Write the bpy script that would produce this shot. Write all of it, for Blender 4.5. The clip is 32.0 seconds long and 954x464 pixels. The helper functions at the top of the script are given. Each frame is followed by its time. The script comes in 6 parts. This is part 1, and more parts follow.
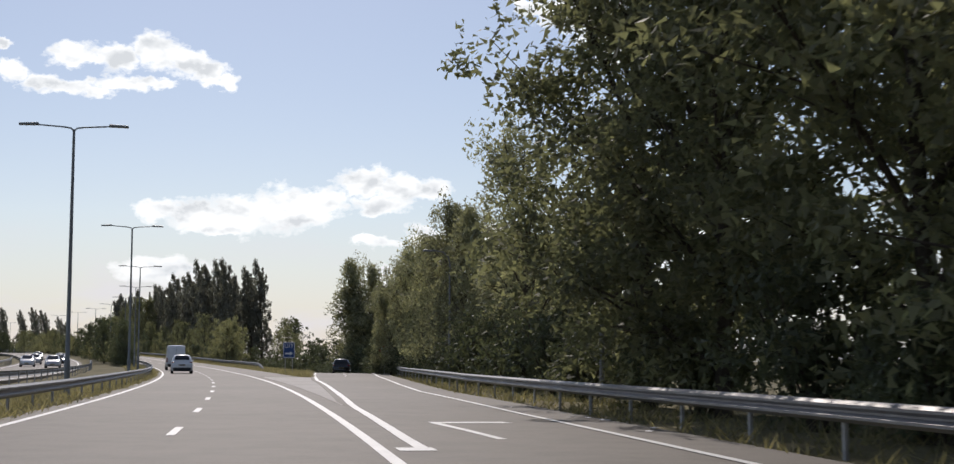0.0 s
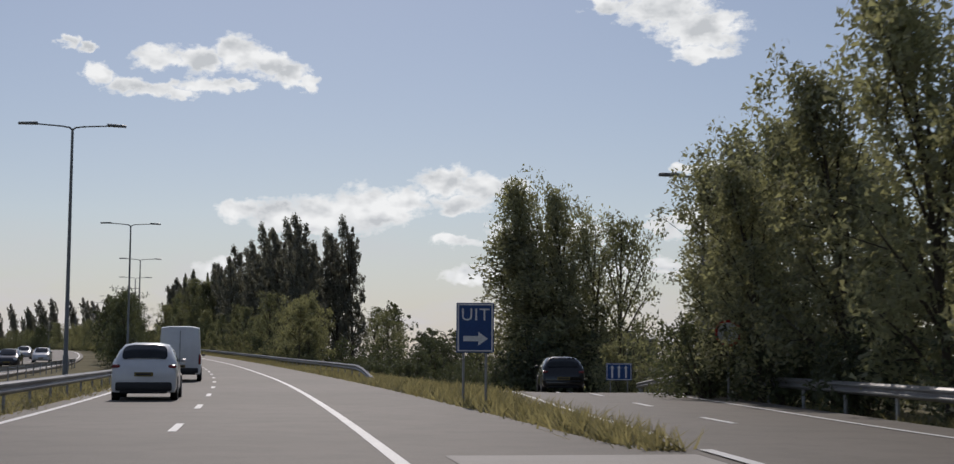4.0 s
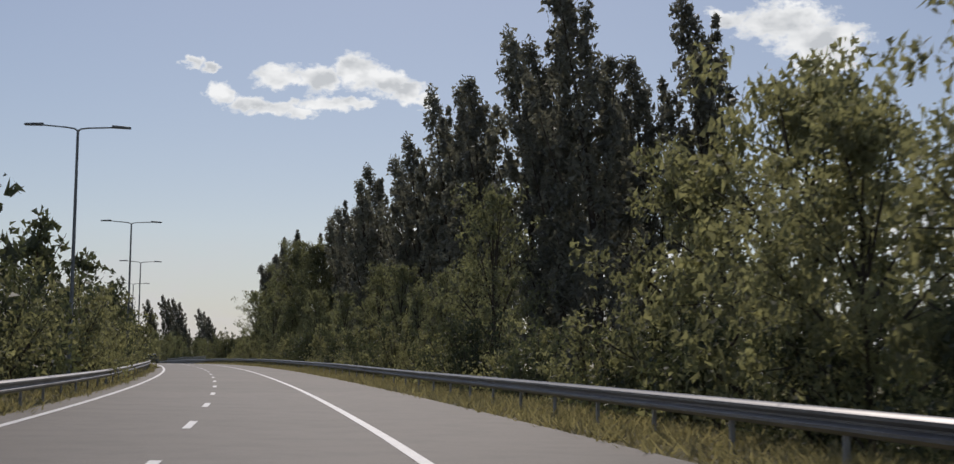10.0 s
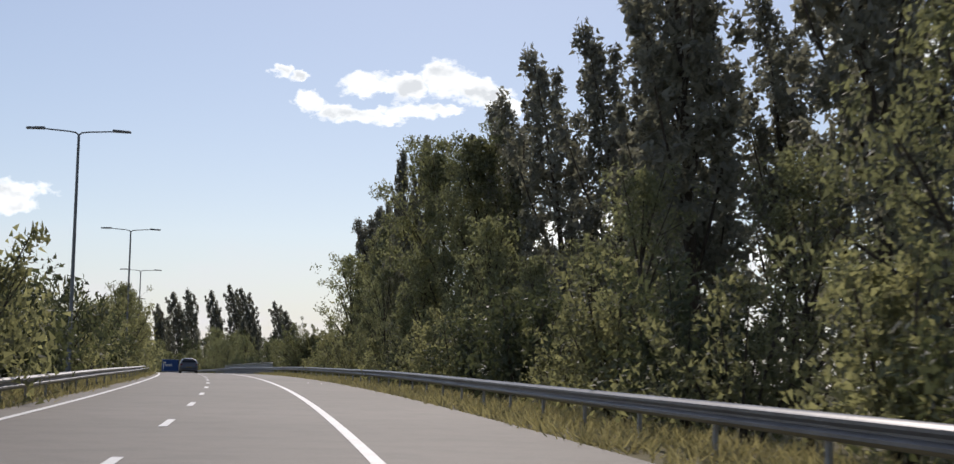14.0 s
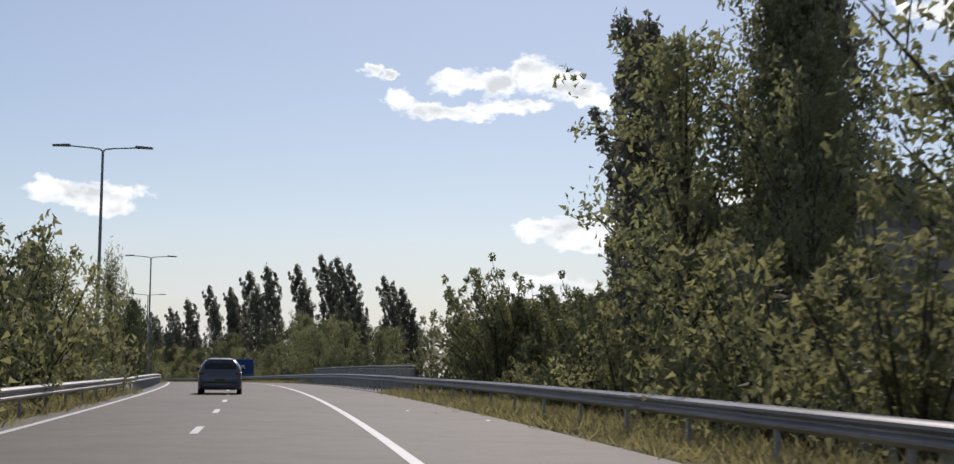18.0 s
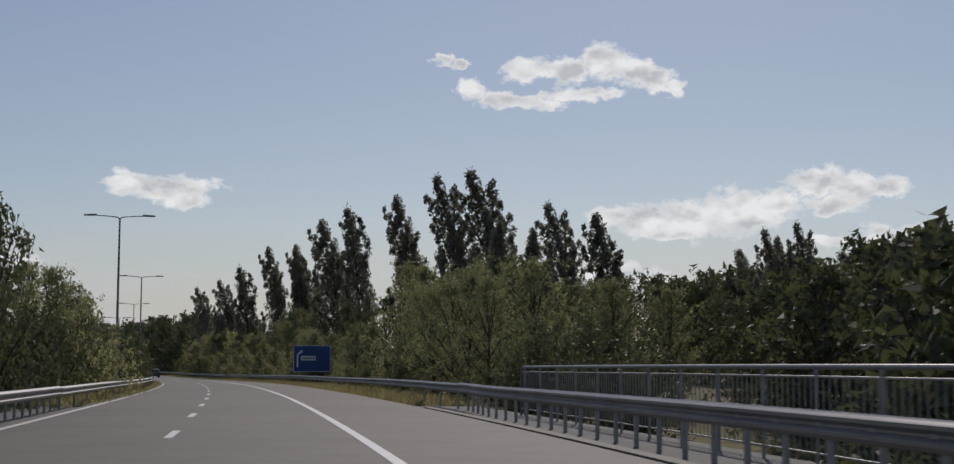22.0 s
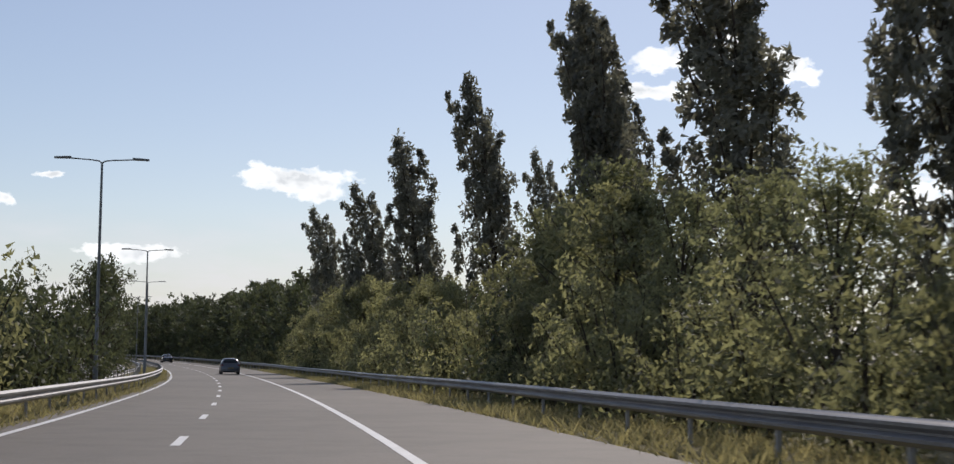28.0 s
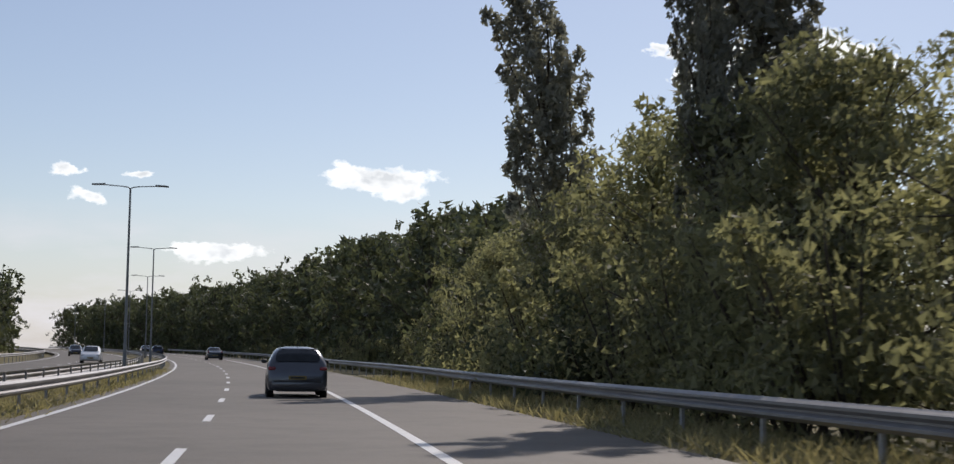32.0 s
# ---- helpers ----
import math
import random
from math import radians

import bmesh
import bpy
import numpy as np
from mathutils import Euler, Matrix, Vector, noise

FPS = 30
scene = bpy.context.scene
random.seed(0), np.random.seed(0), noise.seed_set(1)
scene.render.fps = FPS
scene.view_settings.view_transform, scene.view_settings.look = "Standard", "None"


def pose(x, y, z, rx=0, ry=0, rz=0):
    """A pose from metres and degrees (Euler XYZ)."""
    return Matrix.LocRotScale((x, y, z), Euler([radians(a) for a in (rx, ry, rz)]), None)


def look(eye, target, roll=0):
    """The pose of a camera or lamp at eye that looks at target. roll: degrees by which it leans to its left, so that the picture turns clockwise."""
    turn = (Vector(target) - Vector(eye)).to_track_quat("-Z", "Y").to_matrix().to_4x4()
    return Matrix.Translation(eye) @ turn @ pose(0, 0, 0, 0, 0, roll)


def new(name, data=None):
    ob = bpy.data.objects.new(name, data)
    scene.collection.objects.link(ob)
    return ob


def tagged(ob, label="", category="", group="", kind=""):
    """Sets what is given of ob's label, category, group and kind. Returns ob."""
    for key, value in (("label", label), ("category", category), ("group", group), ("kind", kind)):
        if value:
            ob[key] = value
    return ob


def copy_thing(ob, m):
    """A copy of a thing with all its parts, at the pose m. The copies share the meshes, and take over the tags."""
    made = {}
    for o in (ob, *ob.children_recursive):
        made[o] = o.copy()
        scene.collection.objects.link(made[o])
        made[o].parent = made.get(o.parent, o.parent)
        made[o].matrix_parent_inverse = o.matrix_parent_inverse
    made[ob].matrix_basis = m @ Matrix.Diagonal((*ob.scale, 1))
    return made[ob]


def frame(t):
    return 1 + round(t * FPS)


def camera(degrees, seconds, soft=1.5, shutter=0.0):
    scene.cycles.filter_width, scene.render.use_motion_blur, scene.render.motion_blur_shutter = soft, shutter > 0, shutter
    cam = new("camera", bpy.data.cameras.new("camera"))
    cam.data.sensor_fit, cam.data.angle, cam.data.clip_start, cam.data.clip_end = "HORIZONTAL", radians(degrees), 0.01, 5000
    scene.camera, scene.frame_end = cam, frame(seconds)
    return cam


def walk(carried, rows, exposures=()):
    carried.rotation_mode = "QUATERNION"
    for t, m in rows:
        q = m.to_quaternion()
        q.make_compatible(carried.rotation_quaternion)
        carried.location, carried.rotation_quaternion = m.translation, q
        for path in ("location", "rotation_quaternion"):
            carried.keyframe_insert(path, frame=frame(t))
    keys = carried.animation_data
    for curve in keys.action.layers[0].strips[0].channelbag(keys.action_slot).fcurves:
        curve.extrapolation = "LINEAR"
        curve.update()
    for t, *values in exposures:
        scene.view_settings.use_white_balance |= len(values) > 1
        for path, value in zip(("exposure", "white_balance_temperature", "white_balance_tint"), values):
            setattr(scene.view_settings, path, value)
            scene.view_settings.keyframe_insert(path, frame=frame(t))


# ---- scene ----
cam = camera(37.0, 32.0, soft=1.35, shutter=0.15)
PATH = [
    (0.0, pose(-0.00, -0.00, 1.250, 95.22, -0.20, -0.00)),
    (0.5, pose(-1.45, 10.48, 1.279, 95.39, -0.21, 0.36)),
    (1.0, pose(-2.98, 20.94, 1.305, 95.32, -0.22, 0.61)),
    (1.5, pose(-4.58, 31.40, 1.323, 95.32, -0.23, 1.16)),
    (2.0, pose(-6.26, 41.85, 1.334, 95.20, -0.24, 1.62)),
    (2.5, pose(-8.03, 52.29, 1.338, 94.99, -0.26, 2.20)),
    (3.0, pose(-9.88, 62.72, 1.338, 94.99, -0.27, 2.62)),
    (3.5, pose(-11.80, 73.14, 1.339, 95.35, -0.28, 2.87)),
    (4.0, pose(-13.78, 83.54, 1.343, 95.17, -0.29, 3.20)),
    (4.5, pose(-15.83, 93.94, 1.353, 95.19, -0.30, 3.62)),
    (5.0, pose(-17.96, 104.30, 1.370, 95.24, -0.33, 4.13)),
    (5.5, pose(-20.18, 114.64, 1.394, 95.29, -0.36, 4.64)),
    (6.0, pose(-22.49, 124.95, 1.426, 95.35, -0.38, 5.15)),
    (6.5, pose(-24.89, 135.23, 1.465, 95.40, -0.41, 5.65)),
    (7.0, pose(-27.35, 145.49, 1.511, 95.40, -0.44, 5.86)),
    (7.5, pose(-29.86, 155.72, 1.565, 95.49, -0.47, 6.18)),
    (8.0, pose(-32.44, 165.94, 1.627, 95.51, -0.49, 6.53)),
    (8.5, pose(-35.07, 176.13, 1.699, 95.49, -0.52, 6.90)),
    (9.0, pose(-37.77, 186.32, 1.781, 95.72, -0.55, 7.21)),
    (9.5, pose(-40.53, 196.49, 1.874, 95.80, -0.59, 7.54)),
    (10.0, pose(-43.34, 206.66, 1.978, 95.79, -0.63, 7.88)),
    (10.5, pose(-46.21, 216.81, 2.091, 95.85, -0.68, 8.17)),
    (11.0, pose(-49.13, 226.96, 2.212, 95.86, -0.72, 8.45)),
    (11.5, pose(-52.12, 237.09, 2.341, 95.86, -0.76, 8.81)),
    (12.0, pose(-55.16, 247.22, 2.477, 95.96, -0.80, 9.10)),
    (12.5, pose(-58.28, 257.33, 2.620, 96.03, -0.84, 9.55)),
    (13.0, pose(-61.49, 267.42, 2.771, 95.92, -0.88, 10.13)),
    (13.5, pose(-64.79, 277.49, 2.928, 96.01, -0.92, 10.75)),
    (14.0, pose(-68.20, 287.53, 3.091, 96.01, -0.96, 11.34)),
    (14.5, pose(-71.71, 297.55, 3.257, 96.14, -1.00, 11.78)),
    (15.0, pose(-75.30, 307.54, 3.420, 96.11, -0.90, 12.27)),
    (15.5, pose(-78.98, 317.52, 3.579, 96.07, -0.80, 12.76)),
    (16.0, pose(-82.75, 327.47, 3.734, 96.04, -0.70, 13.25)),
    (16.5, pose(-86.61, 337.39, 3.884, 96.01, -0.60, 13.74)),
    (17.0, pose(-90.54, 347.27, 4.029, 95.95, -0.55, 14.22)),
    (17.5, pose(-94.55, 357.12, 4.164, 95.92, -0.50, 14.66)),
    (18.0, pose(-98.63, 366.94, 4.284, 95.80, -0.45, 15.09)),
    (18.5, pose(-102.76, 376.73, 4.391, 95.65, -0.40, 15.46)),
    (19.0, pose(-106.94, 386.49, 4.485, 95.54, -0.35, 15.58)),
    (19.5, pose(-111.16, 396.24, 4.570, 95.43, -0.30, 15.74)),
    (20.0, pose(-115.42, 405.96, 4.649, 95.34, -0.25, 15.98)),
    (20.5, pose(-119.75, 415.65, 4.723, 95.62, -0.20, 16.41)),
    (21.0, pose(-124.15, 425.33, 4.792, 95.79, -0.18, 16.92)),
    (21.5, pose(-128.66, 434.99, 4.851, 95.67, -0.15, 17.52)),
    (22.0, pose(-133.25, 444.61, 4.893, 95.34, -0.12, 18.06)),
    (22.5, pose(-137.94, 454.21, 4.915, 95.13, -0.10, 18.52)),
    (23.0, pose(-142.70, 463.79, 4.915, 95.12, -0.07, 18.91)),
    (23.5, pose(-147.54, 473.35, 4.895, 94.90, -0.05, 19.30)),
    (24.0, pose(-152.44, 482.89, 4.858, 94.65, -0.10, 19.66)),
    (24.5, pose(-157.42, 492.43, 4.811, 94.93, -0.15, 20.06)),
    (25.0, pose(-162.51, 501.98, 4.760, 94.95, -0.20, 20.53)),
    (25.5, pose(-167.70, 511.54, 4.709, 94.87, -0.25, 21.06)),
    (26.0, pose(-173.00, 521.10, 4.658, 94.92, -0.30, 21.50)),
    (26.5, pose(-178.39, 530.66, 4.607, 94.96, -0.35, 21.93)),
    (27.0, pose(-183.89, 540.24, 4.556, 95.01, -0.40, 22.37)),
    (27.5, pose(-189.49, 549.82, 4.504, 95.05, -0.45, 22.81)),
    (28.0, pose(-195.19, 559.40, 4.450, 94.99, -0.50, 23.29)),
    (28.5, pose(-201.00, 568.97, 4.389, 94.79, -0.55, 23.78)),
    (29.0, pose(-206.90, 578.53, 4.318, 94.68, -0.60, 24.29)),
    (29.5, pose(-212.90, 588.07, 4.241, 94.58, -0.65, 24.71)),
    (30.0, pose(-218.99, 597.62, 4.163, 94.57, -0.70, 24.96)),
    (30.5, pose(-225.16, 607.15, 4.088, 94.63, -0.72, 25.31)),
    (31.0, pose(-231.43, 616.68, 4.023, 94.81, -0.75, 25.84)),
    (31.5, pose(-237.78, 626.19, 3.971, 94.90, -0.78, 26.30)),
    (32.0, pose(-244.23, 635.69, 3.935, 94.92, -0.80, 26.63)),
]
# stops by which the filming camera adapts, and its white balance
EXPOSURE = [(t, e, 6500, 17) for t, e in ((0, -0.25), (2, -0.5), (4, -0.65), (9, -0.85), (10, -0.62), (11, -0.45), (13, -0.15), (16.5, -0.15), (19, -0.32), (20, -0.38), (21, -0.64), (23, -0.82), (24, -0.4), (25, -0.2), (28, -0.18), (32, -0.18))]
walk(cam, PATH, EXPOSURE)

# ---- world, sun ----
SUN_YAW, SUN_EL = 10.0, 39.0        # degrees left of +Y, degrees up
world = bpy.data.worlds.new("sky")
scene.world = world
world.use_nodes = True
wn = world.node_tree
wn.nodes.clear()


def wnode(kind, **kw):
    n = wn.nodes.new(kind)
    for k, v in kw.items():
        n.inputs[k].default_value = v
    return n


def wmath(op, a, b=None, c=None, clamp=False):
    n = wn.nodes.new("ShaderNodeMath")
    n.operation, n.use_clamp = op, clamp
    for i, v in enumerate((a, b, c)):
        if v is None:
            continue
        if isinstance(v, (int, float)):
            n.inputs[i].default_value = v
        else:
            wn.links.new(v, n.inputs[i])
    return n.outputs[0]


def wmix(f, a, b):
    n = wn.nodes.new("ShaderNodeMix")
    n.data_type = "RGBA"
    for i, v in ((0, f), (6, a), (7, b)):
        if isinstance(v, tuple):
            n.inputs[i].default_value = v
        elif isinstance(v, (int, float)):
            n.inputs[i].default_value = v
        else:
            wn.links.new(v, n.inputs[i])
    return n.outputs[2]


sky = wn.nodes.new("ShaderNodeTexSky")
sky.sky_type = "NISHITA"
sky.sun_disc = False
sky.sun_elevation = radians(SUN_EL)
sky.sun_rotation = radians(-SUN_YAW)
sky.air_density, sky.dust_density, sky.ozone_density = 1.0, 0.4, 1.6
SKY_STRENGTH = 0.1
coord = wn.nodes.new("ShaderNodeTexCoord")
sep = wn.nodes.new("ShaderNodeSeparateXYZ")
wn.links.new(coord.outputs["Generated"], sep.inputs[0])
az = wmath("MULTIPLY", wmath("ARCTAN2", wmath("MULTIPLY", sep.outputs[0], -1.0), sep.outputs[1]), 57.29578)
el = wmath("MULTIPLY", wmath("ARCSINE", sep.outputs[2]), 57.29578)
comb = wn.nodes.new("ShaderNodeCombineXYZ")
wn.links.new(az, comb.inputs[0])
wn.links.new(wmath("MULTIPLY", el, 1.5), comb.inputs[1])
puff = wnode("ShaderNodeTexNoise", Scale=0.95, Detail=6.0, Roughness=0.52)
wn.links.new(comb.outputs[0], puff.inputs["Vector"])
fine = wnode("ShaderNodeTexNoise", Scale=2.6, Detail=6.0, Roughness=0.6)
wn.links.new(comb.outputs[0], fine.inputs["Vector"])

# cumulus heaps: azimuth, elevation, half width, half height in degrees
LONG_CLOUD = [(16.25, 11.72, 1.05, 0.5), (14.57, 11.81, 1.18, 0.63), (12.89, 12.1, 1.09, 0.76), (11.71, 11.76, 0.93, 0.63), (10.87, 11.43, 0.76, 0.49), (10.15, 10.99, 0.46, 0.38), (18.35, 11.05, 0.67, 0.42), (17.34, 10.67, 0.93, 0.38), (16.08, 10.55, 1.18, 0.38), (15.07, 10.35, 0.67, 0.25), (14.23, 10.77, 1.09, 0.35), (12.89, 10.94, 0.76, 0.21), (19.57, 12.23, 0.46, 0.29), (18.77, 12.02, 0.5, 0.19)]
EAST_CLOUD = [(12.6, 5.94, 0.89, 0.51), (11.26, 5.83, 1.22, 0.74), (9.6, 5.83, 1.45, 0.85), (7.82, 6.05, 1.56, 0.96), (6.26, 6.28, 1.22, 0.68), (4.59, 7.19, 1.22, 0.68), (3.15, 6.96, 1.11, 0.62), (1.92, 6.85, 0.89, 0.4), (3.81, 6.28, 1.33, 0.34), (10.38, 5.15, 1.56, 0.25), (6.71, 5.71, 1.0, 0.4), (4.04, 4.75, 1.11, 0.28), (2.04, 5.03, 1.0, 0.51), (0.48, 4.92, 1.22, 0.57)]
WEST_CLOUD = [(-4.46, 5.46, 1.15, 0.52), (-6.07, 5.58, 1.37, 0.69), (-7.67, 5.75, 1.26, 0.69), (-8.81, 6.09, 1.26, 0.74), (-9.61, 5.41, 1.15, 0.57), (-11.68, 5.64, 1.15, 0.63), (-7.21, 5.12, 2.29, 0.29), (-6.52, 7.53, 1.03, 0.37), (-5.15, 7.7, 0.57, 0.21), (-9.16, 7.18, 0.34, 0.21), (-1.03, 5.06, 1.15, 0.52)]
LOW_CLOUD = [(-2.17, 3.6, 1.03, 0.18), (-4.23, 3.69, 1.03, 0.4), (-5.72, 3.75, 1.15, 0.46), (-7.44, 3.86, 1.26, 0.46), (-8.58, 3.69, 0.92, 0.4), (0.0, 4.03, 0.52, 0.17), (-0.11, 2.89, 0.34, 0.14), (-10.07, 3.58, 0.52, 0.17), (-9.61, 2.95, 0.69, 0.17), (-11.22, 2.95, 0.52, 0.21), (-11.33, 4.26, 1.26, 0.34), (3.32, 3.46, 1.26, 0.46), (12.45, 3.55, 1.9, 0.5)]
FAR_CLOUD = [(-4.3, 14.0, 2.2, .85), (-5.8, 13.2, 1.9, .85), (-5.75, 12.3, 1.4, .4), (-2.1, 14.2, 1.0, .4), (31.8, 7.1, 1.2, .45), (30.2, 6.95, 2.0, .5), (29.7, 6.5, 1.1, .45),
             (42.2, 5.9, .8, .28), (42.8, 6.9, .7, .22), (40.2, 6.8, .55, .22), (37.2, 3.9, 1.9, .35)]


def wvec(op, *ins):
    n = wn.nodes.new("ShaderNodeVectorMath")
    n.operation = op
    for i, v in enumerate(ins):
        if isinstance(v, tuple):
            n.inputs[i].default_value = v
        else:
            wn.links.new(v, n.inputs[i])
    return n


flat = wn.nodes.new("ShaderNodeCombineXYZ")
wn.links.new(az, flat.inputs[0])
wn.links.new(el, flat.inputs[1])
above = wnode("ShaderNodeTexNoise", Scale=0.62, Detail=3.0, Roughness=0.5)
wn.links.new(wvec("ADD", comb.outputs[0], (0.2, 0.8, 0.0)).outputs[0], above.inputs["Vector"])
under = wnode("ShaderNodeTexNoise", Scale=0.62, Detail=3.0, Roughness=0.5)
wn.links.new(comb.outputs[0], under.inputs["Vector"])
swirl = wvec("MULTIPLY_ADD", puff.outputs["Color"], (1.9, 1.1, 0.0), (-0.95, -0.55, 0.0)).outputs[0]
spot = wvec("ADD", flat.outputs[0], swirl).outputs[0]
near = 9.0
for a, e, ra, re in LONG_CLOUD + EAST_CLOUD + WEST_CLOUD + LOW_CLOUD + FAR_CLOUD:
    q = wvec("MULTIPLY_ADD", spot, (1 / ra, 1 / re, 0.0), (-a / ra, -e / re, 0.0)).outputs[0]
    near = wmath("MINIMUM", wvec("LENGTH", q).outputs["Value"], near)
dens = wmath("ADD", wmath("SUBTRACT", 1.08, near), wmath("MULTIPLY", wmath("SUBTRACT", fine.outputs[0], 0.5), 1.0))
alpha = wmath("MULTIPLY", dens, 2.5, clamp=True)
relief = wmath("MULTIPLY_ADD", wmath("SUBTRACT", above.outputs[0], under.outputs[0]), 3.4, 0.5)
shade = wmath("MULTIPLY", relief, wmath("MULTIPLY", dens, 1.4, clamp=True), clamp=True)
# thin bands of cloud low over the horizon
low = wnode("ShaderNodeTexNoise", Scale=0.16, Detail=7.0, Roughness=0.55)
stretch = wn.nodes.new("ShaderNodeCombineXYZ")
wn.links.new(az, stretch.inputs[0])
wn.links.new(wmath("MULTIPLY", el, 3.2), stretch.inputs[1])
wn.links.new(stretch.outputs[0], low.inputs["Vector"])
lowmask = wmath("MULTIPLY", wmath("SUBTRACT", 6.0, el), 0.25, clamp=True)
lowalpha = wmath("MULTIPLY", wmath("MULTIPLY", wmath("SUBTRACT", low.outputs[0], 0.46), 5.0, clamp=True), lowmask)
cloud_col = wmix(shade, (13.2, 13.9, 13.5, 1), (8.1, 8.8, 8.9, 1))
haze = wmath("MULTIPLY", wmath("SUBTRACT", 7.5, el), 0.11, clamp=True)
col = wmix(wmath("MAXIMUM", wmath("MULTIPLY", haze, 0.85), 0.16), sky.outputs[0], (6.2, 6.7, 7.2, 1))
col = wmix(wmath("MULTIPLY", lowalpha, 0.8), col, (9.0, 9.2, 9.5, 1))
col = wmix(alpha, col, cloud_col)
bg = wn.nodes.new("ShaderNodeBackground")
bg.inputs[1].default_value = SKY_STRENGTH
wn.links.new(col, bg.inputs[0])
wout = wn.nodes.new("ShaderNodeOutputWorld")
wn.links.new(bg.outputs[0], wout.inputs[0])

sun_data = bpy.data.lights.new("sun", "SUN")
sun_data.energy, sun_data.angle, sun_data.color = 3.2, radians(0.55), (1.0, 0.94, 0.84)
sun = new("sun", sun_data)
_sa, _se = radians(SUN_YAW), radians(SUN_EL)
sun.matrix_world = look((0, 0, 0), (math.sin(_sa) * math.cos(_se), -math.cos(_sa) * math.cos(_se), -math.sin(_se)))

# ---- materials ----
def material(name):
    m = bpy.data.materials.new(name)
    m.use_nodes = True
    nt = m.node_tree
    return m, nt, nt.nodes["Principled BSDF"], nt.nodes["Material Output"]


def ramp(nt, fac, stops):
    n = nt.nodes.new("ShaderNodeValToRGB")
    while len(n.color_ramp.elements) < len(stops):
        n.color_ramp.elements.new(0.5)
    for e, (p, c) in zip(n.color_ramp.elements, stops):
        e.position, e.color = p, (*c, 1)
    nt.links.new(fac, n.inputs[0])
    return n.outputs[0]


def noise_tex(nt, scale, detail=5.0, rough=0.6, stretch=None, coords="Object"):
    tc = nt.nodes.new("ShaderNodeTexCoord")
    n = nt.nodes.new("ShaderNodeTexNoise")
    n.inputs["Scale"].default_value, n.inputs["Detail"].default_value, n.inputs["Roughness"].default_value = scale, detail, rough
    src = tc.outputs[coords]
    if stretch:
        mp = nt.nodes.new("ShaderNodeMapping")
        mp.inputs["Scale"].default_value = stretch
        nt.links.new(src, mp.inputs[0])
        src = mp.outputs[0]
    nt.links.new(src, n.inputs["Vector"])
    return n.outputs[0]


def mixc(nt, f, a, b, mode="MIX"):
    n = nt.nodes.new("ShaderNodeMix")
    n.data_type, n.blend_type = "RGBA", mode
    for i, v in ((0, f), (6, a), (7, b)):
        if isinstance(v, tuple):
            n.inputs[i].default_value = (*v, 1)
        elif isinstance(v, (int, float)):
            n.inputs[i].default_value = v
        else:
            nt.links.new(v, n.inputs[i])
    return n.outputs[2]


def bump(nt, b, h, strength, dist):
    n = nt.nodes.new("ShaderNodeBump")
    n.inputs["Strength"].default_value, n.inputs["Distance"].default_value = strength, dist
    nt.links.new(h, n.inputs["Height"])
    nt.links.new(n.outputs[0], b.inputs["Normal"])


def surface(name, c1, c2, rough=0.8, metal=0.0, big=0.3, small=12.0, bumped=0.0, spec=0.5):
    """A plain surface with stains at one scale and grain at another."""
    m, nt, b, out = material(name)
    stain = ramp(nt, noise_tex(nt, big), [(0.3, c1), (0.7, c2)])
    g = noise_tex(nt, small, 3.0)
    gr = ramp(nt, g, [(0.25, (0.82,) * 3), (0.75, (1.12,) * 3)])
    nt.links.new(mixc(nt, 1.0, stain, gr, "MULTIPLY"), b.inputs["Base Color"])
    b.inputs["Roughness"].default_value, b.inputs["Metallic"].default_value = rough, metal
    b.inputs["Specular IOR Level"].default_value = spec
    if bumped:
        bump(nt, b, g, bumped, 0.01)
    return m


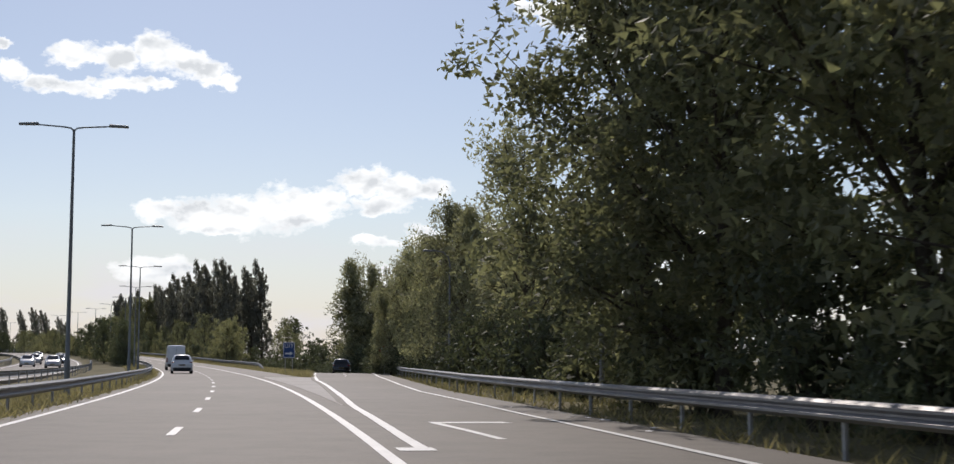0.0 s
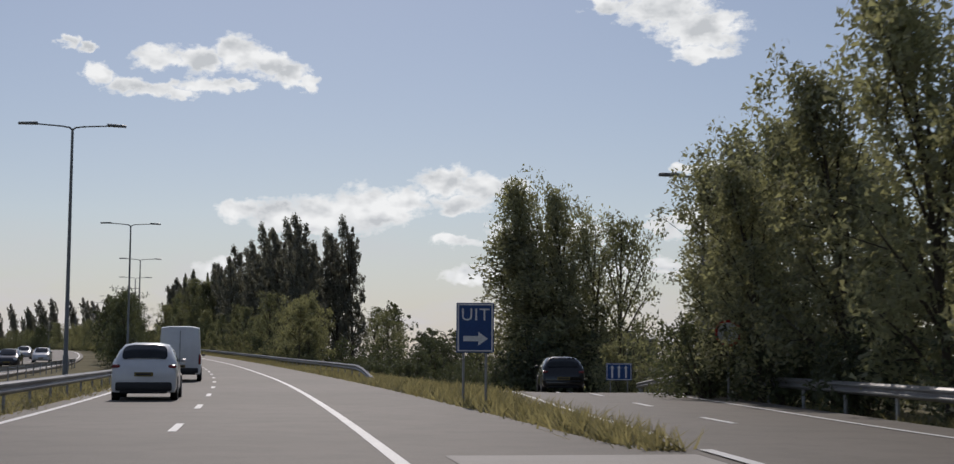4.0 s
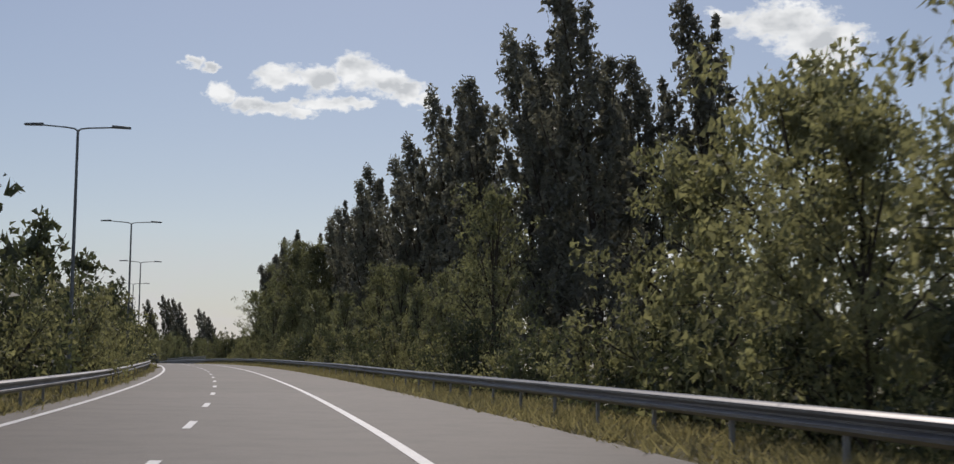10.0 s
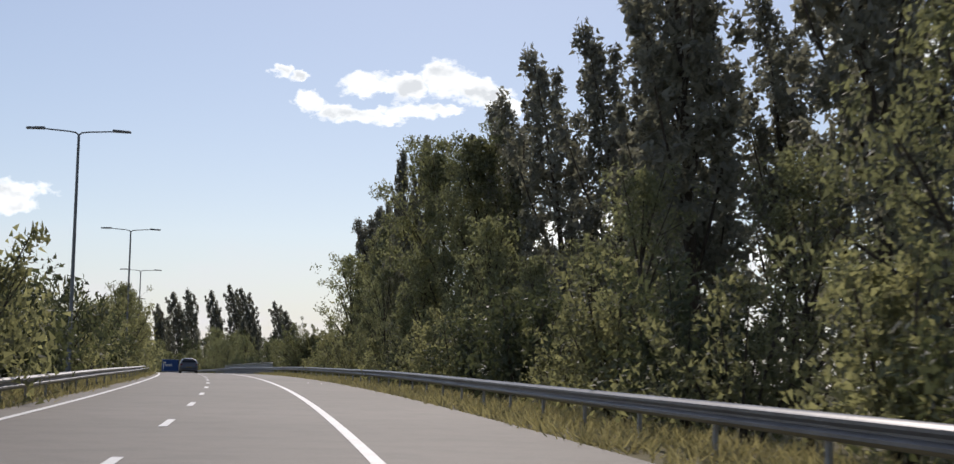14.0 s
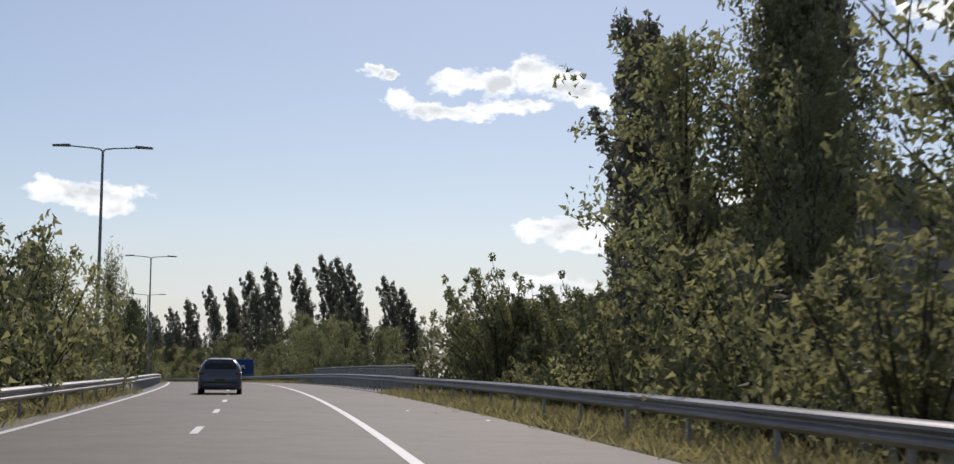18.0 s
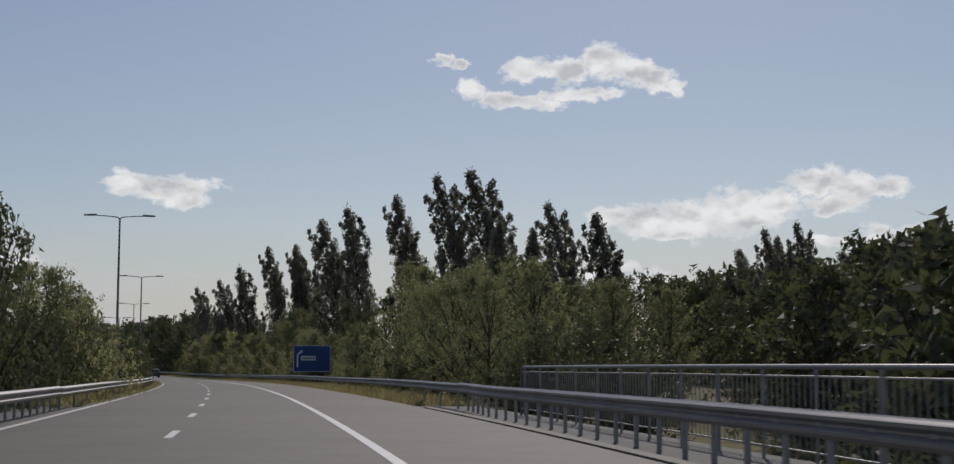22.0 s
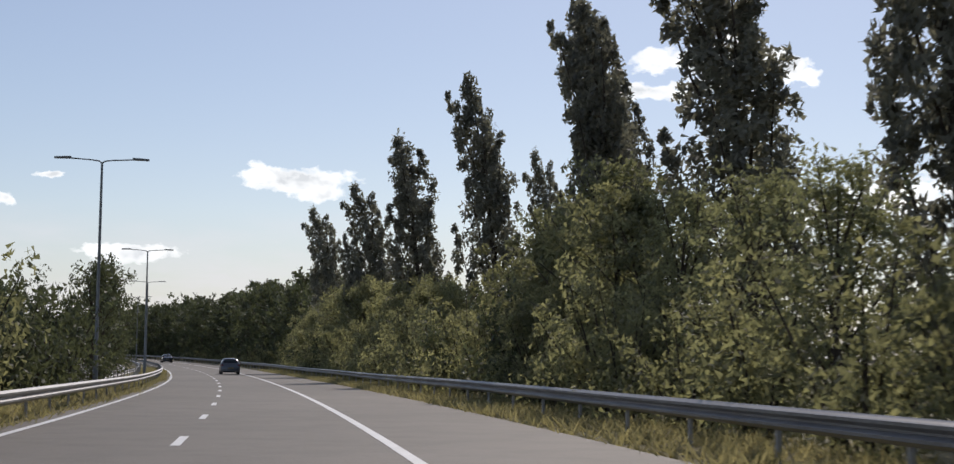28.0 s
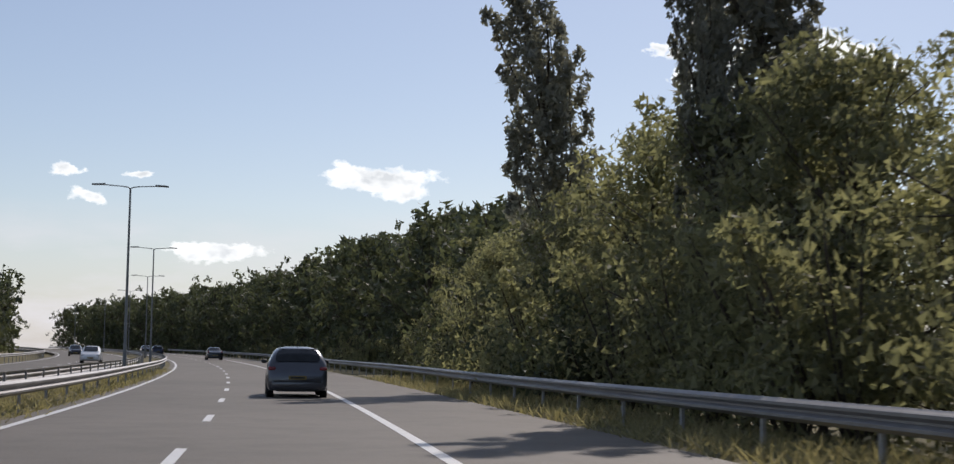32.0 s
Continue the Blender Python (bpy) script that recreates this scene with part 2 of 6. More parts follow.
def leaf_material(name, dark, light, thin=0.3, through_tint=(1.35, 1.35, 0.9), gloss=0.22):
    m, nt, b, out = material(name)
    geo = nt.nodes.new("ShaderNodeNewGeometry")
    info = nt.nodes.new("ShaderNodeObjectInfo")
    add = nt.nodes.new("ShaderNodeMath")
    add.operation = "MULTIPLY_ADD"
    nt.links.new(geo.outputs["Random Per Island"], add.inputs[0])
    add.inputs[1].default_value = 0.6
    half = nt.nodes.new("ShaderNodeMath")
    half.operation = "MULTIPLY"
    half.inputs[1].default_value = 0.4
    nt.links.new(info.outputs["Random"], half.inputs[0])
    nt.links.new(half.outputs[0], add.inputs[2])
    col = ramp(nt, add.outputs[0], [(0.05, dark), (0.75, light), (1.0, tuple(min(1, c * 1.25) for c in light))])
    tone = ramp(nt, noise_tex(nt, 0.55, 3.0), [(0.35, (0.84, 0.85, 0.86)), (0.65, (1.28, 1.26, 1.20))])
    col = mixc(nt, 1.0, col, tone, "MULTIPLY")
    nt.links.new(col, b.inputs["Base Color"])
    b.inputs["Roughness"].default_value = 0.6
    b.inputs["Specular IOR Level"].default_value = gloss
    tr = nt.nodes.new("ShaderNodeBsdfTranslucent")
    nt.links.new(mixc(nt, 1.0, col, through_tint, "MULTIPLY"), tr.inputs[0])
    mx = nt.nodes.new("ShaderNodeMixShader")
    mx.inputs[0].default_value = thin
    nt.links.new(b.outputs[0], mx.inputs[1])
    nt.links.new(tr.outputs[0], mx.inputs[2])
    nt.links.new(mx.outputs[0], out.inputs[0])
    return m


def asphalt_material():
    m, nt, b, out = material("asphalt")
    patch = ramp(nt, noise_tex(nt, 0.07, 4.0), [(0.3, (0.134, 0.119, 0.098)), (0.7, (0.174, 0.155, 0.129))])
    stone = noise_tex(nt, 60.0, 2.0)
    grit = ramp(nt, stone, [(0.3, (0.80,) * 3), (0.7, (1.18,) * 3)])
    spots = ramp(nt, noise_tex(nt, 0.9, 6.0, 0.7), [(0.38, (0.86,) * 3), (0.55, (1.0,) * 3)])
    nt.links.new(mixc(nt, 1.0, mixc(nt, 1.0, patch, grit, "MULTIPLY"), spots, "MULTIPLY"), b.inputs["Base Color"])
    b.inputs["Roughness"].default_value = 0.7
    b.inputs["Specular IOR Level"].default_value = 0.25
    bump(nt, b, stone, 0.25, 0.004)
    return m


def paint_material(name, c, gloss=0.25, metal=0.3):
    m, nt, b, out = material(name)
    d = ramp(nt, noise_tex(nt, 3.0), [(0.3, tuple(x * 0.9 for x in c)), (0.7, c)])
    nt.links.new(d, b.inputs["Base Color"])
    b.inputs["Roughness"].default_value, b.inputs["Metallic"].default_value = gloss, metal
    b.inputs["Coat Weight"].default_value = 0.6
    b.inputs["Coat Roughness"].default_value = 0.06
    return m


ASPHALT = asphalt_material()
CONCRETE = surface("worn_concrete_paving", (0.36, 0.335, 0.30), (0.46, 0.43, 0.39), 0.8, big=0.2, small=25, bumped=0.2)
LINE = surface("road_paint", (0.62, 0.62, 0.60), (0.74, 0.74, 0.72), 0.55, big=1.5, small=30, bumped=0.1)
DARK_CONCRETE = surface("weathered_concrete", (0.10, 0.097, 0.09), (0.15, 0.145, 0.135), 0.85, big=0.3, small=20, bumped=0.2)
GRASS = surface("verge_grass", (0.135, 0.124, 0.064), (0.240, 0.205, 0.118), 0.95, big=0.18, small=5, bumped=0.5, spec=0.1)
STEEL = surface("galvanised_steel", (0.19, 0.185, 0.185), (0.27, 0.265, 0.26), 0.46, 0.5, big=0.5, small=9)
POST_STEEL = surface("dull_steel", (0.30, 0.30, 0.30), (0.40, 0.40, 0.39), 0.6, 0.6, big=1.0, small=9)
LAMP_GREY = surface("grey_lamp_paint", (0.16, 0.17, 0.17), (0.22, 0.23, 0.23), 0.5, 0.3, big=0.8, small=15)
BARK = surface("bark", (0.055, 0.045, 0.035), (0.12, 0.10, 0.08), 0.95, big=1.2, small=14, bumped=0.6, spec=0.1)
LEAF_POPLAR = leaf_material("poplar_leaf", (0.122, 0.122, 0.104), (0.228, 0.226, 0.190), 0.46, (1.2, 1.2, 1.0), gloss=0.35)
LEAF_BROAD = leaf_material("broad_leaf", (0.118, 0.124, 0.088), (0.222, 0.226, 0.150), 0.54, (1.36, 1.38, 0.92))
LEAF_BUSH = leaf_material("bush_leaf", (0.128, 0.132, 0.088), (0.250, 0.246, 0.158), 0.56, (1.36, 1.36, 0.92))
# broad_leaf at about half its colour: the shade of dense foliage is painted in
LEAF_SHADED = leaf_material("shaded_leaf", (0.060, 0.070, 0.046), (0.115, 0.128, 0.080), 0.34)
LEAF_WILLOW = leaf_material("willow_leaf", (0.140, 0.142, 0.104), (0.300, 0.300, 0.205), 0.48)
BLADE = leaf_material("grass_blade", (0.145, 0.142, 0.084), (0.310, 0.282, 0.180), 0.5, (1.35, 1.3, 0.9), gloss=0.08)
BLUE = surface("blue_sign_face", (0.012, 0.055, 0.20), (0.016, 0.070, 0.24), 0.45, big=0.8, small=20)
WHITE = surface("white_sign_face", (0.74, 0.75, 0.75), (0.82, 0.82, 0.82), 0.5, big=0.8, small=20)
RED = surface("red_sign_face", (0.42, 0.02, 0.02), (0.5, 0.03, 0.03), 0.45, big=0.8, small=20)
BLACK = surface("black_sign_face", (0.015, 0.015, 0.015), (0.03, 0.03, 0.03), 0.5, big=0.8, small=20)
BRICK_WALL = surface("grey_facade", (0.17, 0.165, 0.16), (0.24, 0.23, 0.22), 0.85, big=0.15, small=6, bumped=0.2)
PANEL_WALL = surface("dark_facade", (0.09, 0.088, 0.085), (0.13, 0.125, 0.12), 0.8, big=0.15, small=6)
ROOF = surface("roof_edge", (0.20, 0.21, 0.22), (0.28, 0.29, 0.30), 0.6, big=0.3, small=8)
RUBBER = surface("tyre_rubber", (0.012, 0.012, 0.012), (0.022, 0.022, 0.022), 0.85, big=2, small=30)
RIM = surface("alloy_rim", (0.35, 0.35, 0.36), (0.5, 0.5, 0.51), 0.35, 0.8, big=3, small=30)
TRIM = surface("black_plastic_trim", (0.018, 0.018, 0.02), (0.03, 0.03, 0.032), 0.6, big=2, small=30)
LAMP_RED = paint_material("tail_lamp_red", (0.20, 0.010, 0.012), 0.2, 0.0)
LAMP_CLEAR = paint_material("headlamp_clear", (0.62, 0.64, 0.66), 0.12, 0.2)
PLATE = surface("yellow_plate", (0.17, 0.125, 0.03), (0.23, 0.165, 0.04), 0.5, big=2, small=30)


def glass_material():
    m, nt, b, out = material("tinted_car_glass")
    t = ramp(nt, noise_tex(nt, 2.0), [(0.3, (0.012, 0.014, 0.016)), (0.7, (0.03, 0.034, 0.038))])
    nt.links.new(t, b.inputs["Base Color"])
    b.inputs["Roughness"].default_value = 0.04
    b.inputs["IOR"].default_value = 1.52
    b.inputs["Specular IOR Level"].default_value = 0.35
    return m


GLASS = glass_material()

# ---- mesh helpers ----
def mesh_from(name, verts, faces, mat, smooth=False):
    me = bpy.data.meshes.new(name)
    me.from_pydata(verts if isinstance(verts, list) else verts.tolist(), [], faces if isinstance(faces, list) else faces.tolist())
    for mm in (mat if isinstance(mat, (list, tuple)) else (mat,)):
        me.materials.append(mm)
    if smooth:
        me.shade_smooth()
        me.set_sharp_from_angle(angle=radians(38))
    me.update()
    return me


def part(name, source, mat, parent=None, label="", smooth=False):
    """Links a bmesh, a mesh or (verts, faces) as one object under parent."""
    if isinstance(source, bmesh.types.BMesh):
        me = bpy.data.meshes.new(name)
        source.to_mesh(me)
        source.free()
        me.materials.append(mat)
        if smooth:
            me.shade_smooth()
            me.set_sharp_from_angle(angle=radians(38))
    elif isinstance(source, tuple):
        me = mesh_from(name, source[0], source[1], mat, smooth)
    else:
        me = source
    ob = new(name, me)
    if parent:
        ob.parent = parent
    return tagged(ob, label)


def empty(name, m, label, category, group="", kind=""):
    ob = new(name)
    ob.empty_display_size = 0.3
    ob.matrix_basis = m
    return tagged(ob, label, category, group, kind)


def box_bm(bm, c, size, bev=0.0, m=None):
    r = bmesh.ops.create_cube(bm, size=1.0, matrix=Matrix.Translation(c) @ Matrix.Diagonal((*size, 1)))
    if bev:
        es = {e for v in r["verts"] for e in v.link_edges}
        bmesh.ops.bevel(bm, geom=list(es), offset=bev, segments=2, affect="EDGES", profile=0.5)
    return bm


def box(c, size, bev=0.0):
    return box_bm(bmesh.new(), c, size, bev)


def tube(points, radii, sides=8, cap=True):
    """A tapered tube along points, as (verts, faces)."""
    vs, fs = [], []
    n = len(points)
    for i, p in enumerate(points):
        p = Vector(p)
        d = (Vector(points[min(i + 1, n - 1)]) - Vector(points[max(i - 1, 0)])).normalized()
        ref = Vector((0, 0, 1)) if abs(d.z) < 0.9 else Vector((0, 1, 0))
        u = d.cross(ref).normalized()
        v = d.cross(u)
        for k in range(sides):
            a = 2 * math.pi * k / sides
            vs.append(tuple(p + (u * math.cos(a) + v * math.sin(a)) * radii[i]))
    for i in range(n - 1):
        for k in range(sides):
            k2 = (k + 1) % sides
            fs.append((i * sides + k, i * sides + k2, (i + 1) * sides + k2, (i + 1) * sides + k))
    if cap:
        fs.append(tuple(range(sides)))
        fs.append(tuple((n - 1) * sides + k for k in reversed(range(sides))))
    return vs, fs


def joined(*pieces):
    vs, fs = [], []
    for v, f in pieces:
        o = len(vs)
        vs += list(v)
        fs += [tuple(i + o for i in q) for q in f]
    return vs, fs


# ---- the line of the road: station s along it, offset w to its right ----
HEADING = [(-400, -2), (-40, 6.2), (0, 7.71), (40, 9.27), (80, 10.78), (120, 12.52), (160, 13.99), (200, 15.29), (240, 16.45), (280, 18.15), (320, 20.13), (360, 21.91),
           (400, 23.23), (440, 24.49), (480, 26.35), (520, 27.79), (560, 29.49), (600, 31.13), (640, 32.65), (680, 34.08), (720, 35.4), (800, 38.3), (900, 42.8), (1000, 48.5), (1200, 60.0), (1700, 66)]
LEVEL = [(-400, 0), (0, 0), (80, .09), (120, .15), (160, .32), (200, .62), (240, 1.05), (280, 1.6), (320, 2.21), (360, 2.78), (400, 3.22), (440, 3.51), (480, 3.67),
         (520, 3.56), (560, 3.37), (600, 3.18), (640, 2.92), (680, 2.71), (720, 2.6), (800, 2.7), (900, 3.1), (1100, 4.0), (1700, 4.0)]
SWAY = [(-400, 0), (60, -.03), (101, -.03), (154, .22), (220, .17), (292, -.35), (367, -.13), (420, .08), (464, 0), (505, -.25), (548, -.16), (603, .23), (657, .29), (690, .4), (1700, .4)]
ST = np.arange(-400.0, 1700.5, 1.0)


def knots(table, width):
    v = np.interp(ST, [a for a, b in table], [b for a, b in table])
    k = np.exp(-(np.arange(-3 * width, 3 * width + 1) / width) ** 2 / 2)
    k /= k.sum()
    return np.convolve(np.pad(v, 3 * width, mode="edge"), k, mode="valid")


HD = np.radians(knots(HEADING, 12))
ZR = knots(LEVEL, 14)
SW = knots(SWAY, 12)
_i0 = 400
_dx, _dy = -np.sin(HD), np.cos(HD)
RX = np.concatenate(([0], np.cumsum((_dx[1:] + _dx[:-1]) / 2)))
RY = np.concatenate(([0], np.cumsum((_dy[1:] + _dy[:-1]) / 2)))
RX, RY = RX - RX[_i0], RY - RY[_i0]


def smooth01(x):
    x = np.clip(x, 0, 1)
    return x * x * (3 - 2 * x)


def ramp_drop(s, w):
    """How far the land of the exit has sunk under the road."""
    s, w = np.asarray(s, float), np.asarray(w, float)
    return 2.4 * smooth01((s - 130) / 75) * smooth01((w - 7.6) / 4.5) * (1 - 0.8 * smooth01((s - 240) / 60))


def place(s, w, z=0.0):
    """World coordinates of station s, offset w and height z over the road; works on arrays."""
    h = np.interp(s, ST, HD)
    o = w + np.interp(s, ST, SW)
    return np.interp(s, ST, RX) + o * np.cos(h), np.interp(s, ST, RY) + o * np.sin(h), np.interp(s, ST, ZR) + z - ramp_drop(s, w)


def ground_drop(s, w):
    """How far the ground lies under the road's level."""
    s, w = np.asarray(s, float), np.asarray(w, float)
    inside = ((w > -5.3) & (w < 4.95)).astype(float)
    side = smooth01((np.abs(w) - 9) / 18)
    bank = (0.5 + 3.2 * np.exp(-((s - 478) / 60) ** 2)) * side
    cut = 5.2 * smooth01((s - 448) / 8) * smooth01((518 - s) / 12) * (1 - side * 0.55)
    wave = 0.07 * (1 + np.sin(s * 0.31 + w)) * smooth01((np.abs(w) - 6) / 4)
    return 0.05 + 0.16 * inside + bank + cut + wave


def stand(s, w, turn=0.0, scale=1.0, sink=0.05, dz=0.0):
    """The pose of something that stands on the ground at (s, w), turned from the road's heading."""
    x, y, z = place(s, w)
    z = z - float(ground_drop(s, w)) - sink + dz
    m = pose(float(x), float(y), float(z), 0, 0, math.degrees(float(np.interp(s, ST, HD))) + turn)
    sc = scale if isinstance(scale, tuple) else (scale,) * 3
    return m @ Matrix.Diagonal((*sc, 1))


def on_road(s, w, z=0.0, turn=0.0):
    x, y, zz = place(s, w, z)
    slope = math.degrees(math.atan(float(np.interp(s + 4, ST, ZR) - np.interp(s - 4, ST, ZR)) / 8))
    return pose(float(x), float(y), float(zz), 0, 0, math.degrees(float(np.interp(s, ST, HD)))) @ pose(0, 0, 0, slope if abs(turn) < 90 else -slope, 0, turn)


def ribbon(ss, wl, wr, z, thick=0.0, cols=1):
    """A strip along the road between two offsets, with side skirts when thick."""
    ss = np.asarray(ss, float)
    wl, wr = np.broadcast_to(wl, ss.shape), np.broadcast_to(wr, ss.shape)
    rows = []
    fr = [i / cols for i in range(cols + 1)]
    if thick:
        rows.append(np.stack(place(ss, wl, z - thick), 1))
    for f in fr:
        rows.append(np.stack(place(ss, wl + (wr - wl) * f, z), 1))
    if thick:
        rows.append(np.stack(place(ss, wr, z - thick), 1))
    n, c = len(ss), len(rows)
    v = np.stack(rows, 1).reshape(-1, 3)
    f = [(i * c + k, i * c + k + 1, (i + 1) * c + k + 1, (i + 1) * c + k) for i in range(n - 1) for k in range(c - 1)]
    return v.tolist(), f


# ---- ground ----
gs = np.concatenate((np.arange(-400, -20, 40), np.arange(-20, 1000, 3.0), np.arange(1000, 1700, 40)))
gw = np.array([-900, -600, -400, -250, -150, -100, -70, -50, -40, -32, -27, -24, -22, -20, -18, -16, -14, -12.5, -11, -9.5, -8.2, -7.2, -6.4, -5.7, -5.32, -5.28,
               -2, 2, 4.92, 4.97, 5.4, 6, 6.6, 7.3, 8, 9, 10, 11.5, 13, 15, 17.5, 20, 23, 27, 32, 40, 52, 70, 100, 150, 250, 400, 600, 900.0])
GS, GW = np.meshgrid(gs, gw, indexing="ij")
gx, gy, gz = place(GS, GW)
gz = gz - ground_drop(GS, GW)
gv = np.stack((gx, gy, gz), 2).reshape(-1, 3)
nc = len(gw)
gf = [(i * nc + k, i * nc + k + 1, (i + 1) * nc + k + 1, (i + 1) * nc + k) for i in range(len(gs) - 1) for k in range(nc - 1)]
tagged(part("ground", (gv.tolist(), gf), GRASS, smooth=True), "dry yellow-green grass verge and fields beside the road", "ground", kind="structure")

# ---- carriageways ----
long_s = np.arange(-120, 1250.1, 4.0)
road = tagged(part("road", ribbon(long_s, -5.5, 5.0, 0.0, 0.3, 4), ASPHALT), "worn grey-brown asphalt carriageway with two lanes", "road", kind="structure")
RAMP_L = [(-120, 2.1), (22, 2.15), (39, 2.45), (59, 3.3), (73, 4.0), (89, 4.8), (108, 6.3), (120, 7.4), (140, 9.7), (160, 13.4), (180, 20), (200, 30), (230, 50), (260, 74)]
RAMP_R = [(-120, 5.8), (17, 5.88), (34, 6.06), (58, 6.7), (74, 7.9), (90, 9.4), (111, 11.5), (140, 15.2), (160, 19.2), (180, 26.2), (200, 36.5), (230, 57), (260, 81)]


def ramp_l(s):
    return np.interp(s, [a for a, b in RAMP_L], [b for a, b in RAMP_L])


def ramp_r(s):
    return np.interp(s, [a for a, b in RAMP_R], [b for a, b in RAMP_R])


ra = np.arange(-120, 280.1, 3.0)
exit_road = tagged(part("exit_road", ribbon(ra, np.where(ra < 107, 4.9, ramp_l(ra) - 0.35), ramp_r(ra) + 1.3, -0.012, 0.3, 3), ASPHALT),
                   "asphalt exit lane branching off the main carriageway", "road", kind="structure")
part("lane_arrow", joined(ribbon(np.array([22.6, 25.7, 28.4]), np.array([3.6, 3.45, 3.25]), np.array([3.76, 3.61, 3.43]), 0.007),
                          ribbon(np.array([28.4, 29.0]), 3.25, np.array([4.9, 4.75]), 0.007)), LINE, road, "worn white arrow bending to the exit")
part("gore_block", ribbon(np.array([19.8, 20.5]), 1.77, 2.3, 0.009), LINE, road, "white block at the tip of the gore")
part("gore_paving", ribbon(np.arange(40, 104, 3.0), np.full(22, 2.2), np.maximum(ramp_l(np.arange(40, 104, 3.0)) - 0.35, 2.25), 0.006), CONCRETE, road, "pale worn paving in the gore")


def opp_in(s):
    return np.interp(s, [-400, 200, 560, 650, 720, 1700], [-13.5, -13.5, -12.5, -9.6, -9.2, -9.2])


opposite = tagged(part("opposite_road", ribbon(long_s, opp_in(long_s) - 9.2, opp_in(long_s), -0.012, 0.3, 3), ASPHALT),
                  "grey asphalt carriageway for oncoming traffic", "road", kind="structure")


def right_line(s):
    return np.interp(s, [-120, 190, 235, 300, 390, 470, 540, 610, 680, 720, 1300], [1.55, 1.53, 1.62, 1.47, 1.55, 1.62, 1.46, 1.43, 1.36, 1.50, 1.50])


def left_line(s):
    return np.interp(s, [-120, 200, 300, 390, 480, 550, 620, 720, 1300], [-4.95, -4.9, -4.65, -4.8, -5.15, -5.2, -5.0, -5.05, -5.05])


def lane_line(s):
    return np.interp(s, [-120, 450, 545, 680, 720, 1300], [-1.6, -1.62, -1.88, -1.9, -1.85, -1.85])


ss = np.arange(-120, 1240, 3.0)
for line, half in ((right_line, 0.09), (left_line, 0.085)):
    part("edge_line", ribbon(ss, line(ss) - half, line(ss) + half, 0.006), LINE, road, "solid white edge line")
ss = np.arange(20, 106, 3.0)
part("edge_line", ribbon(ss, ramp_l(ss) - 0.1, ramp_l(ss) + 0.1, 0.008), LINE, road, "solid white gore line")
ss = np.arange(107, 270, 3.0)
part("edge_line", ribbon(ss, ramp_l(ss), ramp_l(ss) + 0.16, 0.0), LINE, exit_road, "solid white edge line")
ss = np.arange(-110, 270, 3.0)
part("edge_line", ribbon(ss, ramp_r(ss) - 0.08, ramp_r(ss) + 0.08, 0.0), LINE, exit_road, "solid white edge line")
ss = np.arange(-110, 1200, 3.0)
for off in (-0.5, -8.6):
    part("edge_line", ribbon(ss, opp_in(ss) + off - 0.08, opp_in(ss) + off + 0.08, 0.0), LINE, opposite, "solid white edge line")

dash_me = mesh_from("lane_mark", [(-.075, 0, 0), (.075, 0, 0), (.075, 2.9, 0), (-.075, 2.9, 0), (-.075, 0, -.004), (.075, 0, -.004), (.075, 2.9, -.004), (-.075, 2.9, -.004)],
                    [(0, 1, 2, 3), (4, 7, 6, 5), (0, 4, 5, 1), (1, 5, 6, 2), (2, 6, 7, 3), (3, 7, 4, 0)], LINE)
for i in range(120):
    ob = part("lane_mark", dash_me, LINE, road)
    s = -71.28 + i * 10.617
    ob.matrix_basis = on_road(s, float(lane_line(s)), 0.007)
for i in range(110):
    ob = part("lane_mark", dash_me, LINE, opposite)
    s = -40 + i * 10.617
    ob.matrix_basis = on_road(s, float(opp_in(s)) - 4.5, -0.004)
for i in range(12):
    s = 112 + i * 9.75
    ob = part("lane_mark", dash_me, LINE, exit_road)
    ob.matrix_basis = on_road(s, float(ramp_l(s) + ramp_r(s)) / 2, -0.004, -math.degrees(math.atan((float(ramp_l(s + 3)) - float(ramp_l(s))) / 3)))
for i in range(9):
    ob = part("lane_mark", dash_me, LINE, road, "dashed line of the exit lane")
    ob.matrix_basis = on_road(-40 + i * 6.5, 1.98, 0.008)
# painted arrow on the exit lane
arrow = [(-.08, 0, 0), (.08, 0, 0), (.08, 4.0, 0), (-.08, 4.0, 0), (.08, 3.2, 0), (.75, 3.9, 0), (.75, 4.3, 0), (.08, 3.7, 0), (.55, 4.6, 0), (1.25, 4.2, 0), (.75, 3.1, 0)]
ob = part("lane_arrow", (arrow, [(0, 1, 2, 3), (4, 5, 6, 7), (8, 10, 9)]), LINE, exit_road, "white painted turn arrow")
ob.matrix_basis = on_road(23, 3.55, -0.003)


# ---- guard rails ----
def rail_profile(top):
    """The W profile, as (depth towards the road, height)."""
    p = [(0.0, 0.0), (0.012, -0.015), (0.05, -0.03), (0.083, -0.055), (0.083, -0.095), (0.02, -0.14), (0.02, -0.17), (0.083, -0.215), (0.083, -0.255), (0.05, -0.28), (0.012, -0.295), (0.0, -0.31)]
    return [(d, top + h) for d, h in p]


